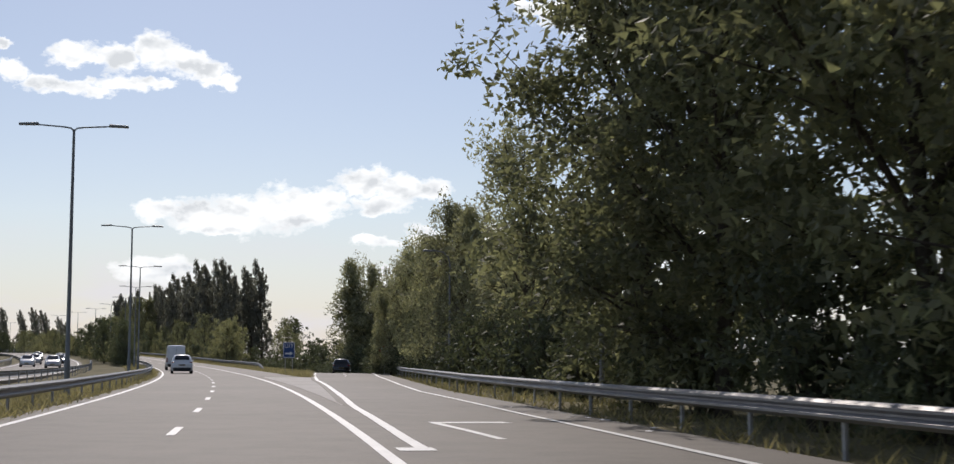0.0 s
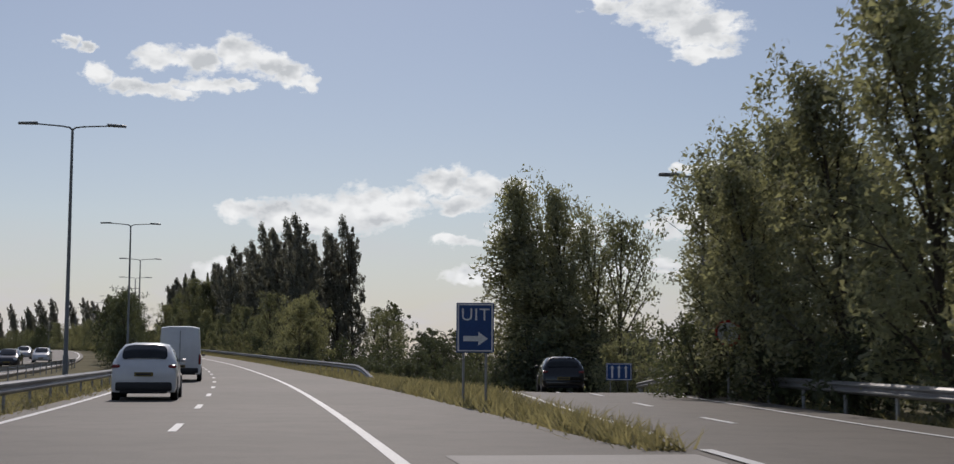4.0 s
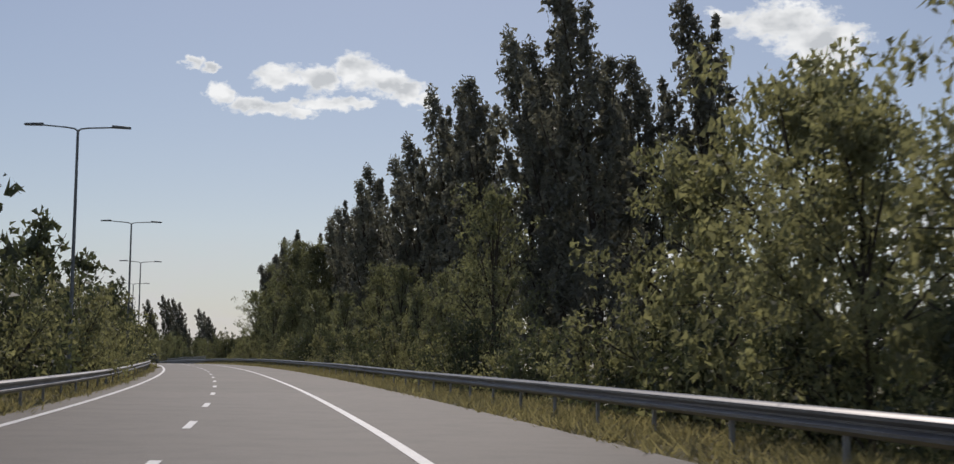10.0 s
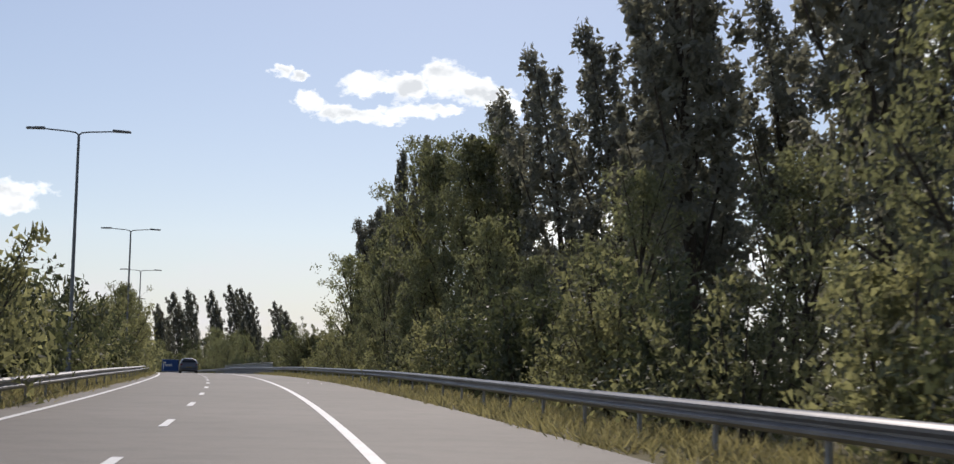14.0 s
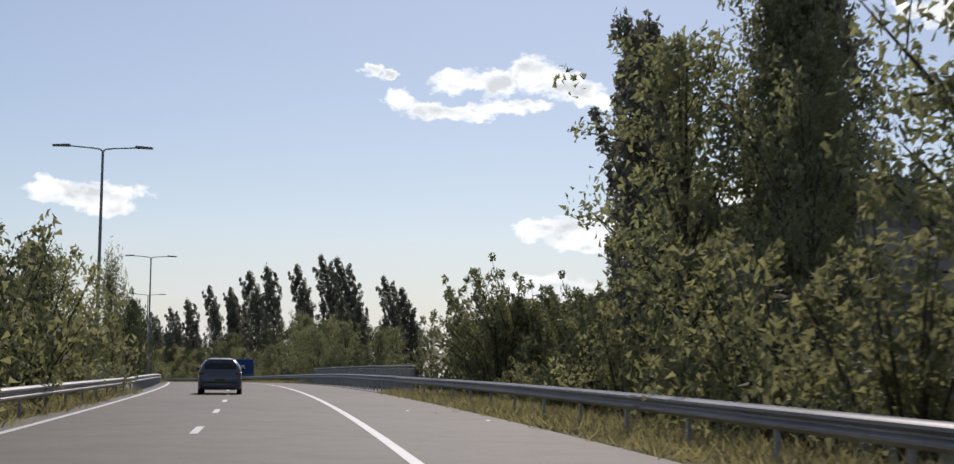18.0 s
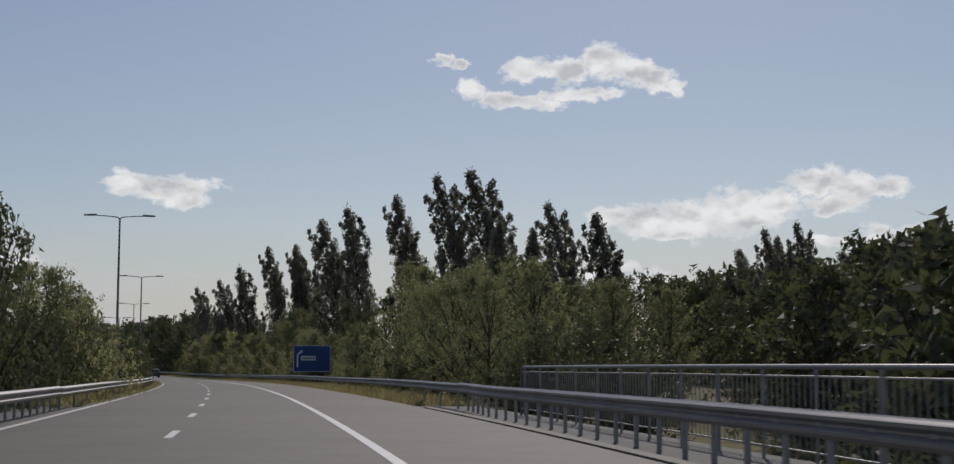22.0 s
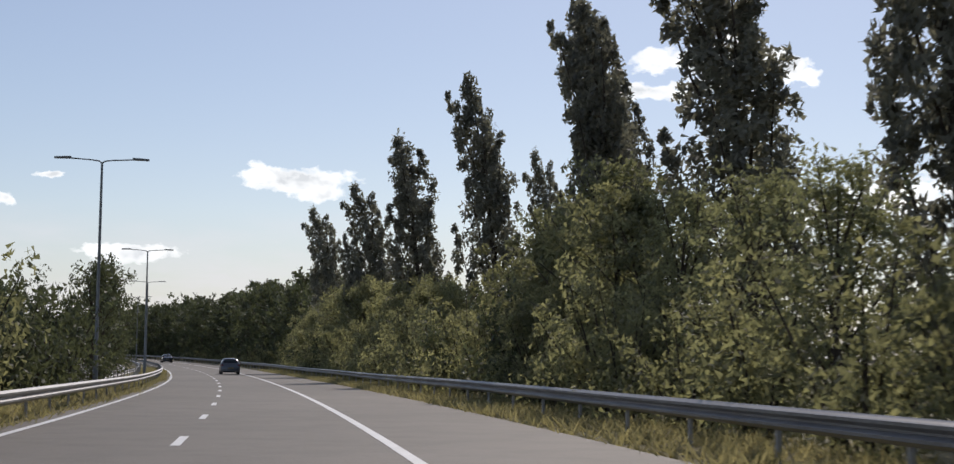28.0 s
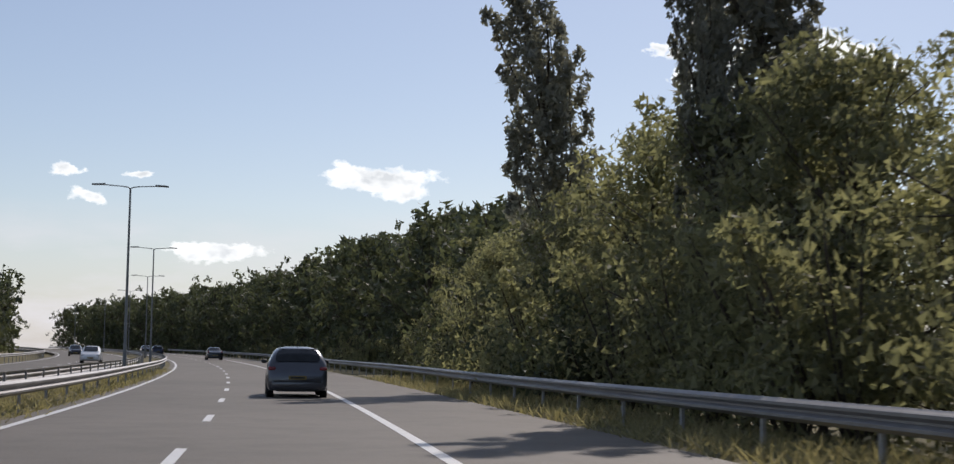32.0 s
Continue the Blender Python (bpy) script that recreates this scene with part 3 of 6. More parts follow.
post_bm = box((0, 0, -0.4), (0.06, 0.11, 1.15), 0.008)
POST_ME = bpy.data.meshes.new("post")
post_bm.to_mesh(POST_ME)
post_bm.free()
POST_ME.materials.append(POST_STEEL)
block_bm = box((0, 0, 0), (0.12, 0.16, 0.2), 0.01)
BLOCK_ME = bpy.data.meshes.new("spacer")
block_bm.to_mesh(BLOCK_ME)
block_bm.free()
BLOCK_ME.materials.append(POST_STEEL)


def guard_rail(label, s0, s1, wf, face, top=0.75, step=4.0, dive0=False, dive1=False, section=16.0, jitter=1):
    """A steel rail from s0 to s1 at offset wf(s); face is the side (+1 right, -1 left) that its waves look to."""
    x, y, z = place(s0, float(wf(s0)))
    rail = empty("guard_rail", pose(float(x), float(y), float(z)), label, "guard rail")
    inv = rail.matrix_basis.inverted()
    rr = random.Random(int(s0 * 7 + s1))

    def height(s):
        h = top + 0.012 * math.sin(s * 0.11) * jitter
        if dive0:
            h -= 0.85 * (1 - float(smooth01((s - s0) / 14.0)))
        if dive1:
            h -= 0.85 * (1 - float(smooth01((s1 - s) / 14.0)))
        return h

    a = s0
    while a < s1 - 0.5:
        b = min(a + section, s1)
        ss = np.linspace(a, b + (0.15 if b < s1 else 0), 7)
        vs, fs = [], []
        prof = rail_profile(0.0)
        prof = prof + [(d - 0.006, h) for d, h in reversed(prof)]
        n = len(prof)
        for s in ss:
            for d, h in prof:
                q = place(s, float(wf(s)) + d * face, h + height(s))
                vs.append(tuple(inv @ Vector([float(c) for c in q])))
        for i in range(len(ss) - 1):
            for k in range(n):
                k2 = (k + 1) % n
                fs.append((i * n + k, i * n + k2, (i + 1) * n + k2, (i + 1) * n + k))
        fs.append(tuple(range(n)))
        fs.append(tuple((len(ss) - 1) * n + k for k in reversed(range(n))))
        part("beam", (vs, fs), STEEL, rail, smooth=True)
        a = b
    s = s0 + 1.0
    while s < s1:
        h = height(s)
        if h > 0.3:
            ob = part("post", POST_ME, POST_STEEL, rail)
            ob.matrix_basis = inv @ on_road(s, float(wf(s)) - 0.10 * face, h - 0.2)
            if step < 3:
                ob = part("spacer", BLOCK_ME, POST_STEEL, rail)
                ob.matrix_basis = inv @ on_road(s, float(wf(s)) - 0.03 * face, h - 0.16)
        s += step
    return rail


guard_rail("galvanised steel guard rail along the outer verge", 150, 448, lambda s: 6.15, -1, 0.76, dive0=True)
guard_rail("galvanised steel guard rail on close posts over the bridge", 448, 510, lambda s: 6.15 - 0.35 * float(smooth01((s - 448) / 8) * smooth01((510 - s) / 8)), -1, 0.78, step=1.33)
guard_rail("galvanised steel guard rail along the outer verge", 510, 980, lambda s: 6.15, -1, 0.76)
guard_rail("galvanised steel guard rail outside the exit lane", -30, 212, lambda s: float(ramp_r(s)) + 1.9, -1, 0.72)
guard_rail("galvanised steel guard rail along the central reserve", -30, 448, lambda s: -5.85, 1, 0.66)
guard_rail("galvanised steel guard rail on the bridge's central side", 448, 510, lambda s: -5.85, 1, 0.68, step=1.33)
guard_rail("galvanised steel guard rail along the central reserve", 510, 1060, lambda s: -5.85, 1, 0.66)
guard_rail("galvanised steel guard rail facing the oncoming carriageway", -30, 215, lambda s: float(opp_in(s)) + 1.2, -1, 0.62)
guard_rail("galvanised steel guard rail facing the oncoming carriageway", 600, 1060, lambda s: float(opp_in(s)) + 1.2, -1, 0.66)
guard_rail("galvanised steel guard rail beyond the oncoming carriageway", -20, 260, lambda s: float(opp_in(s)) - 10.6, 1, 0.62)
guard_rail("galvanised steel guard rail beyond the oncoming carriageway", 620, 1060, lambda s: float(opp_in(s)) - 10.6, 1, 0.66)

# ---- the bridge ----
ss = np.arange(444, 514.1, 2.0)
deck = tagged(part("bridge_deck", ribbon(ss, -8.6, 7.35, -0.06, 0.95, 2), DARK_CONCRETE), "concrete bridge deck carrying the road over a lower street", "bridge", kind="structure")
part("kerb", ribbon(np.arange(446, 512, 2.0), 5.02, 5.3, 0.03, 0.1), ASPHALT, deck, "concrete kerb")
rx, ry, rz = place(448, 7.0)
parapet = empty("bridge_railing", pose(float(rx), float(ry), float(rz)), "grey steel bridge railing with a rounded top tube and thin bars", "railing")
pinv = parapet.matrix_basis.inverted()


def local(m, s, w, z):
    return tuple(m @ Vector([float(c) for c in place(s, w, z)]))


top_pts = [local(pinv, 448.0, 7.0, -0.1), local(pinv, 448.0, 7.0, 1.05), local(pinv, 448.12, 7.0, 1.2), local(pinv, 448.4, 7.0, 1.25)] + [local(pinv, s, 7.0, 1.25) for s in np.arange(451, 502, 3.5)] + \
          [local(pinv, 504.1, 7.0, 1.25), local(pinv, 504.4, 7.0, 1.2), local(pinv, 504.5, 7.0, 1.05), local(pinv, 504.5, 7.0, -0.1)]
part("top_rail", tube(top_pts, [0.035] * len(top_pts), 8), STEEL, parapet, smooth=True)
for z in (0.12, 1.12):
    pts = [local(pinv, s, 7.0, z) for s in np.linspace(448, 504.5, 19)]
    part("cross_rail", tube(pts, [0.016] * len(pts), 5), POST_STEEL, parapet)
bar_me = mesh_from("bar", *tube([(0, 0, 0.12), (0, 0, 1.12)], [0.009, 0.009], 4), POST_STEEL)
rpost_me = mesh_from("railing_post", *tube([(0, 0, -0.1), (0, 0, 1.22)], [0.028, 0.028], 6), POST_STEEL)
for i in range(1, 29):
    ob = part("railing_post", rpost_me, POST_STEEL, parapet)
    ob.matrix_basis = pinv @ on_road(448 + i * 2.0, 7.0)
for i in range(270):
    ob = part("bar", bar_me, POST_STEEL, parapet)
    ob.matrix_basis = pinv @ on_road(448.2 + i * 0.208, 7.0)

shift = Vector([float(a) - float(b) for a, b in zip(place(446, -8.4), place(448, 7.0))])
copy_thing(parapet, Matrix.Translation(shift) @ parapet.matrix_basis)

# ---- trees and bushes ----
def leaf_cloud(rng, centres, spread, per, size, upright=0.0, stretch=1.0):
    """Leaves as small pointed blades scattered round the given centres."""
    n = len(centres) * per
    c = np.repeat(centres, per, axis=0)
    sp = np.repeat(spread, per)[:, None] if np.ndim(spread) else spread
    d = rng.normal(size=(n, 3))
    d /= np.linalg.norm(d, axis=1)[:, None]
    r = rng.random(n)[:, None] ** 0.45
    pos = c + d * r * sp * np.array([stretch ** -0.4, stretch ** -0.4, stretch])
    a = rng.normal(size=(n, 3))
    a[:, 2] += upright
    a /= np.linalg.norm(a, axis=1)[:, None]
    b = np.cross(a, rng.normal(size=(n, 3)))
    b /= np.linalg.norm(b, axis=1)[:, None]
    s = (size * (0.6 + 0.8 * rng.random(n)))[:, None]
    nrm = np.cross(a, b)
    v = np.stack((pos - a * s * 0.55 + b * s * 0.36, pos + a * s * 0.78 + nrm * s * 0.1, pos - a * s * 0.55 - b * s * 0.36), 1).reshape(-1, 3)
    f = np.arange(n * 3).reshape(-1, 3)
    return v, f


def fast_mesh(name, v, f, mat):
    me = bpy.data.meshes.new(name)
    n, k = len(f), f.shape[1]
    me.vertices.add(len(v))
    me.vertices.foreach_set("co", v.astype(np.float32).ravel())
    me.loops.add(n * k)
    me.loops.foreach_set("vertex_index", f.astype(np.int32).ravel())
    me.polygons.add(n)
    me.polygons.foreach_set("loop_start", np.arange(0, n * k, k, dtype=np.int32))
    me.materials.append(mat)
    me.update(calc_edges=True)
    me.validate()
    return me


def bent(z, h, lean):
    return lean * (z / h) ** 2.0


def plume(cent, spr, rng, foot, tip, width, count, size):
    """Clumps along one rising plume of a crown, from foot to tip, fullest a third of the way up."""
    foot, tip = np.array(foot), np.array(tip)
    for i in range(count):
        t = (i + rng.random()) / count
        wide = width * min(1.0, 0.35 + 2.4 * t) * (1 - t) ** 0.55 * 1.15
        ang = rng.random() * 6.283
        rad = wide * rng.random() ** 0.45
        sway = (tip - foot) * t
        sway[:2] *= t ** 0.6
        cent.append(foot + sway + np.array([math.cos(ang) * rad, math.sin(ang) * rad, 0.0]))
        spr.append(size * (0.7 + 0.5 * rng.random()) * (1 - 0.45 * t))


def poplar(seed, h=18.0, r=1.9, lean=-1.6, leaves=9400, size=0.21, plumes=8, clumps=190):
    """A Lombardy-like poplar: a bundle of steep plumes round one stem, bent by the wind. Local x is to the right of the road."""
    rng = np.random.default_rng(seed)
    pieces = [tube([(bent(z, h, lean), 0, z) for z in np.linspace(0, h * 0.95, 9)], list(np.linspace(0.25, 0.025, 9)), 7)]
    cent, spr = [], []
    main = int(clumps * 0.42)
    for i in range(main):
        t = 0.05 + 0.95 * ((i + rng.random()) / main)
        wide = 0.70 * r * min(1.0, 0.5 + 2.0 * t) * (1 - 0.45 * t) * (1 - t ** 5) ** 0.7 * 1.1
        ang, rad = rng.random() * 6.283, wide * rng.random() ** 0.5
        z = h * t
        cent.append(np.array([bent(z, h, lean) + math.cos(ang) * rad, math.sin(ang) * rad, z - 0.25]))
        spr.append((0.36 + 0.26 * rng.random()) * (1 - 0.2 * t) * (r / 1.9) ** 0.5)
    for k in range(plumes):
        z0 = h * (0.05 + 0.62 * k / plumes + 0.05 * rng.random())
        z1 = min(z0 + h * (0.30 + 0.16 * rng.random()), h * (0.90 + 0.06 * rng.random()))
        ang = k * 2.4 + rng.random() * 0.8
        out = r * (0.58 + 0.30 * rng.random()) * (1 - 0.5 * z0 / h)
        foot = (bent(z0, h, lean), 0, z0)
        tip = (bent(z1, h, lean) * 1.12 + math.cos(ang) * out, math.sin(ang) * out, z1)
        mid = tuple(a * 0.5 + b * 0.5 for a, b in zip(foot, tip))
        pieces.append(tube([foot, (mid[0] + math.cos(ang) * out * 0.12, mid[1] + math.sin(ang) * out * 0.12, mid[2]), tip], [0.075, 0.045, 0.012], 5, False))
        plume(cent, spr, rng, (foot[0] + math.cos(ang) * out * 0.5, math.sin(ang) * out * 0.5, z0 + 0.3), tip, 0.36 * r, int(clumps * 0.58 / plumes), 0.44 * (r / 1.9) ** 0.5)
    per = max(6, leaves // len(cent))
    v, f = leaf_cloud(rng, np.array(cent), np.array(spr), per, size, 0.7, 1.35)
    v[:, 2] = np.maximum(v[:, 2], 0.1)
    return joined(*pieces), (v, f)


def broad(seed, h=12.0, r=4.0, leaves=6400, size=0.2, base=0.12, lean=-0.6, clumps=120, airy=0.0, girth=1.0, upward=0.0, taper=0.0, fill=0):
    """A broad-leaved tree: limbs that fork into boughs, each bough carrying flattened clumps of leaves with gaps between."""
    rng = np.random.default_rng(seed)
    fork = h * max(0.12, base + 0.05)
    pieces = [tube([(0, 0, 0), (0.05, 0, fork * 0.5), (bent(fork, h, lean), 0, fork), (bent(h * .6, h, lean), 0.1, h * 0.6), (bent(h * .9, h, lean), 0, h * 0.9)], [g * girth for g in (0.24, 0.2, 0.17, 0.1, 0.03)], 7)]
    cent, spr = [], []
    limbs = 15
    each = max(3, clumps // limbs)
    for i in range(limbs):
        t = (i + 0.5 * rng.random()) / limbs
        z0 = h * (base + (0.62 - base * 0.5) * t)
        ang = i * 2.4 + rng.random() * 0.7
        z1 = h * (base + 0.10 + (0.92 - base) * t ** 0.9) + h * 0.05 * rng.random()
        prof = math.sin(math.pi * min(1, 0.22 + 0.74 * t)) ** 0.7
        rad = r * prof * (0.66 + 0.34 * rng.random()) * (1 - 0.35 * upward) * (1 - taper * t)
        foot = np.array([bent(z0, h, lean), 0, z0])
        tip = np.array([bent(z1, h, lean) + math.cos(ang) * rad, math.sin(ang) * rad, min(z1 + upward * h * 0.08, h * 0.97)])
        knee = foot * 0.45 + tip * 0.55 + np.array([0, 0, h * 0.02])
        pieces.append(tube([tuple(foot), tuple(knee), tuple(tip)], [0.09 * girth, 0.055 * girth, 0.018 * girth], 5, False))
        for j in range(each):
            f = 0.38 + 0.7 * (j + rng.random()) / each
            p = foot + (tip - foot) * min(f, 1.08)
            off = rng.normal(size=3) * np.array([0.17, 0.17, 0.10]) * r * (0.6 + 0.5 * f)
            q = p + off
            if j % 2 == 0:
                pieces.append(tube([tuple(p * 0.7 + foot * 0.3), tuple(q)], [0.03 * girth, 0.01 * girth], 4, False))
            cent.append(q)
            spr.append((0.42 + 0.5 * rng.random()) * (h / 12) ** 0.5 * (1 - airy * 0.35))
    for i in range(fill):
        t = rng.random() ** 0.9
        z = h * (base + (0.95 - base) * t)
        ang = rng.random() * 6.283
        rad = r * math.sin(math.pi * min(1, 0.2 + 0.74 * t)) ** 0.7 * (1 - taper * t) * rng.random() ** 0.5 * 0.9
        cent.append(np.array([bent(z, h, lean) + math.cos(ang) * rad, math.sin(ang) * rad, z]))
        spr.append((0.55 + 0.5 * rng.random()) * (h / 12) ** 0.5)
    for i in range(each * 2):
        ang, rad = rng.random() * 6.283, r * 0.3 * (1 - 0.7 * taper) * rng.random()
        cent.append(np.array([bent(h, h, lean) * 0.95 + math.cos(ang) * rad, math.sin(ang) * rad, h * (0.82 + 0.16 * rng.random())]))
        spr.append((0.4 + 0.3 * rng.random()) * (h / 12) ** 0.5)
    per = max(8, leaves // len(cent))
    v, f = leaf_cloud(rng, np.array(cent), np.array(spr), per, size, 0.0, 0.8 + 0.9 * upward)
    v[:, 2] = np.maximum(v[:, 2], 0.1)
    return joined(*pieces), (v, f)


def spiky_bush(seed, h=5.4, r=3.0, leaves=15000, size=0.105):
    """A large bush of long shoots that stand out of its crown, swept to one side by the wind."""
    rng = np.random.default_rng(seed)
    pieces, cent, spr = [], [], []
    for i in range(54):
        ang, out = rng.random() * 6.283, r * rng.random() ** 0.6
        foot = np.array([math.cos(ang) * out * 0.35, math.sin(ang) * out * 0.35, 0.2])
        top = h * (0.62 + 0.38 * rng.random()) * (1 - 0.45 * (out / r) ** 2)
        tip = np.array([math.cos(ang) * out - 0.9, math.sin(ang) * out, top])
        knee = foot * 0.4 + tip * 0.6 + np.array([0.45, 0, 0])
        pieces.append(tube([tuple(foot), tuple(knee), tuple(tip)], [0.04, 0.025, 0.006], 4, False))
        for t in np.linspace(0.25, 1.0, 7):
            p = foot * (1 - t) ** 2 + knee * 2 * t * (1 - t) + tip * t * t
            cent.append(p + rng.normal(size=3) * 0.06)
            spr.append(0.52 * (1.1 - 0.9 * t) + 0.07)
    per = max(8, leaves // len(cent))
    v, f = leaf_cloud(rng, np.array(cent), np.array(spr), per, size, 0.5)
    v[:, 2] = np.maximum(v[:, 2], 0.03)
    return joined(*pieces), (v, f)


def shrub(seed, h=5.0, r=2.6, leaves=3900, size=0.155, spiky=0.0):
    """A bush leafed to the ground, with shoots standing out of its top."""
    rng = np.random.default_rng(seed)
    pieces, cent, spr = [], [], []
    for i in range(13):
        ang, out = rng.random() * 6.283, r * (0.25 + 0.6 * rng.random())
        top = h * (0.55 + 0.45 * rng.random()) * (1 - 0.3 * out / r)
        tip = np.array([math.cos(ang) * out - 0.15 * top * 0.4, math.sin(ang) * out, top])
        pieces.append(tube([(tip[0] * 0.15, tip[1] * 0.15, 0), (tip[0] * 0.6, tip[1] * 0.6, top * 0.55), tuple(tip)], [0.05, 0.035, 0.01], 4, False))
        for t in np.linspace(0.3, 1.0, 5):
            p = np.array([tip[0] * t, tip[1] * t, top * t]) + rng.normal(size=3) * 0.2
            cent.append(p)
            spr.append(0.75 * (1 - (0.35 + spiky) * t) * (h / 5) ** 0.5)
    for i in range(22):
        ang, out = rng.random() * 6.283, r * (0.5 + 0.5 * rng.random())
        cent.append(np.array([math.cos(ang) * out, math.sin(ang) * out, h * (0.08 + 0.35 * rng.random())]))
        spr.append(0.7)
    per = max(8, leaves // len(cent))
    v, f = leaf_cloud(rng, np.array(cent), np.array(spr), per, size, 0.3)
    v[:, 2] = np.maximum(v[:, 2], 0.03)
    return joined(*pieces), (v, f)


def tree_kit(name, made, mat):
    (tv, tf_), (lv, lf) = made
    return mesh_from("trunk", tv, tf_, BARK, smooth=True), fast_mesh("crown", lv, lf, mat)


KITS = {
    "poplar": [tree_kit("poplar", poplar(10 + i, 18.0, 2.75 + 0.25 * (i % 2), -0.9 - 0.4 * i, 10500, 0.225, 9, 220), LEAF_POPLAR) for i in range(4)],
    "leaning": [tree_kit("leaning", poplar(20 + i, 18.0, 2.9, -1.7 - 0.45 * i, 14000, 0.22, 9 + i, 270), LEAF_POPLAR) for i in range(3)],
    "pillar": [tree_kit("pillar", poplar(26 + i, 18.0, 3.1, -0.6, 17000, 0.23, 13, 400), LEAF_POPLAR) for i in range(2)],
    "broad": [tree_kit("broad", broad(30 + i, 12.0, 3.6 + 0.4 * i, 6000, 0.195, 0.04, airy=0.3 * (i % 2), fill=60), LEAF_BROAD) for i in range(3)],
    # broad tree shapes again, with shade put into the leaf colour
    "dusky": [tree_kit("dusky", broad(36 + i, 12.0, 3.9, 5800, 0.23, 0.04, fill=60), LEAF_SHADED) for i in range(2)],
    "willow": [tree_kit("willow", broad(40 + i, 12.0, 3.9, 11000, 0.18, 0.03, -1.4, 135, 0.0, 0.8, 0.4, 0.4, 60), LEAF_WILLOW) for i in range(2)],
    "feathery": [tree_kit("feathery", broad(46, 12.0, 3.6, 7000, 0.15, 0.2, -1.2, 150, 0.6, 0.7, 1.0, 0.25), LEAF_WILLOW)],
    "tall": [tree_kit("tall", broad(50 + i, 19.0, 5.0, 30000, 0.19, 0.05, -0.8, 260, fill=80), LEAF_BROAD) for i in range(2)],
    "shrub": [tree_kit("shrub", shrub(60 + i, 5.0, 2.4 + 0.3 * i, 3100, 0.15, spiky=0.15 * (i % 3)), LEAF_BUSH) for i in range(5)],
    # shrub copies whose leaf colour is lowered to look shaded
    "dark_shrub": [tree_kit("shrub", shrub(70 + i, 5.0, 2.6, 3000, 0.175), LEAF_SHADED) for i in range(3)],
    "spiky": [tree_kit("spiky", spiky_bush(86), LEAF_BROAD)],
    "sapling": [tree_kit("sapling", broad(90, 5.4, 1.3, 3600, 0.1, 0.26, -0.2, 75, 1.3, 0.3), LEAF_BUSH)],
    "bright": [tree_kit("bright", broad(94 + i, 6.0, 2.9, 10000, 0.122, 0.03, -0.3, 130, 0.3, 0.5, fill=25), LEAF_BUSH) for i in range(2)],
    # far and wood trees: the dark leaf colour stands in for their shaded side
    "far": [tree_kit("far", broad(80 + i, 12.0, 4.4, 1050, 0.58, 0.03, -0.4, 60, fill=40), LEAF_SHADED) for i in range(3)],
    "wood": [tree_kit("wood", broad(84 + i, 12.0, 4.6, 1900, 0.45, 0.03, -0.4, 110, fill=60), LEAF_SHADED) for i in range(3)],
}
LABELS = {
    "poplar": ("poplar_tree", "tall slender poplar with dark wind-bent foliage", "tree", "row of roadside poplars"),
    "leaning": ("poplar_tree", "tall poplar bent over by the wind with silvery grey foliage", "tree", "row of roadside poplars"),
    "pillar": ("poplar_tree", "broad dense column of a dark poplar beside the bridge", "tree", "row of roadside poplars"),
    "broad": ("broadleaf_tree", "broad-leaved tree with dark green foliage on the verge", "tree", "roadside trees"),
    "dusky": ("broadleaf_tree", "dense tree below the poplars with shade put into its leaf colour", "tree", "roadside trees"),
    "willow": ("willow_tree", "grey-green willow leafed down to the ground", "tree", "roadside trees"),
    "tall": ("broadleaf_tree", "tall dense dark tree backlit by the sun", "tree", "roadside trees"),
    "shrub": ("bush", "yellow-green bush growing behind the guard rail", "bush", "roadside bushes"),
    "dark_shrub": ("bush", "bush growing behind the guard rail, leaf colour darkened for shade", "bush", "roadside bushes"),
    "sapling": ("young_tree", "slender young tree with an airy pale green crown", "tree", ""),
    "bright": ("broadleaf_tree", "low broad yellow-green tree behind the guard rail", "tree", "roadside trees"),
    "feathery": ("willow_tree", "airy grey-green willow with bare rising limbs and feathery tips", "tree", "roadside trees"),
    "spiky": ("bush", "large dark bush with long wind-swept shoots beside the guard rail", "bush", "roadside bushes"),
    "wood": ("forest_tree", "tree in the dense roadside wood, leaf colour darkened for shade", "tree", "trees of the wood"),
    "far": ("forest_tree", "tree in the distant tree belt, leaf colour darkened for shade", "tree", "distant trees"),
}
LEANS = {"poplar": (-0.9, -0.4), "leaning": (-1.7, -0.45), "pillar": (-0.6, 0.0)}
NOMINAL = {"leaning": 18.0, "pillar": 18.0, "poplar": 18.0, "broad": 12.0, "dusky": 12.0, "willow": 12.0, "tall": 19.0, "shrub": 5.0, "dark_shrub": 5.0, "far": 12.0, "sapling": 5.4, "bright": 6.0, "feathery": 12.0, "spiky": 5.4, "wood": 12.0}
BUILT = {}
grow_rng = random.Random(5)


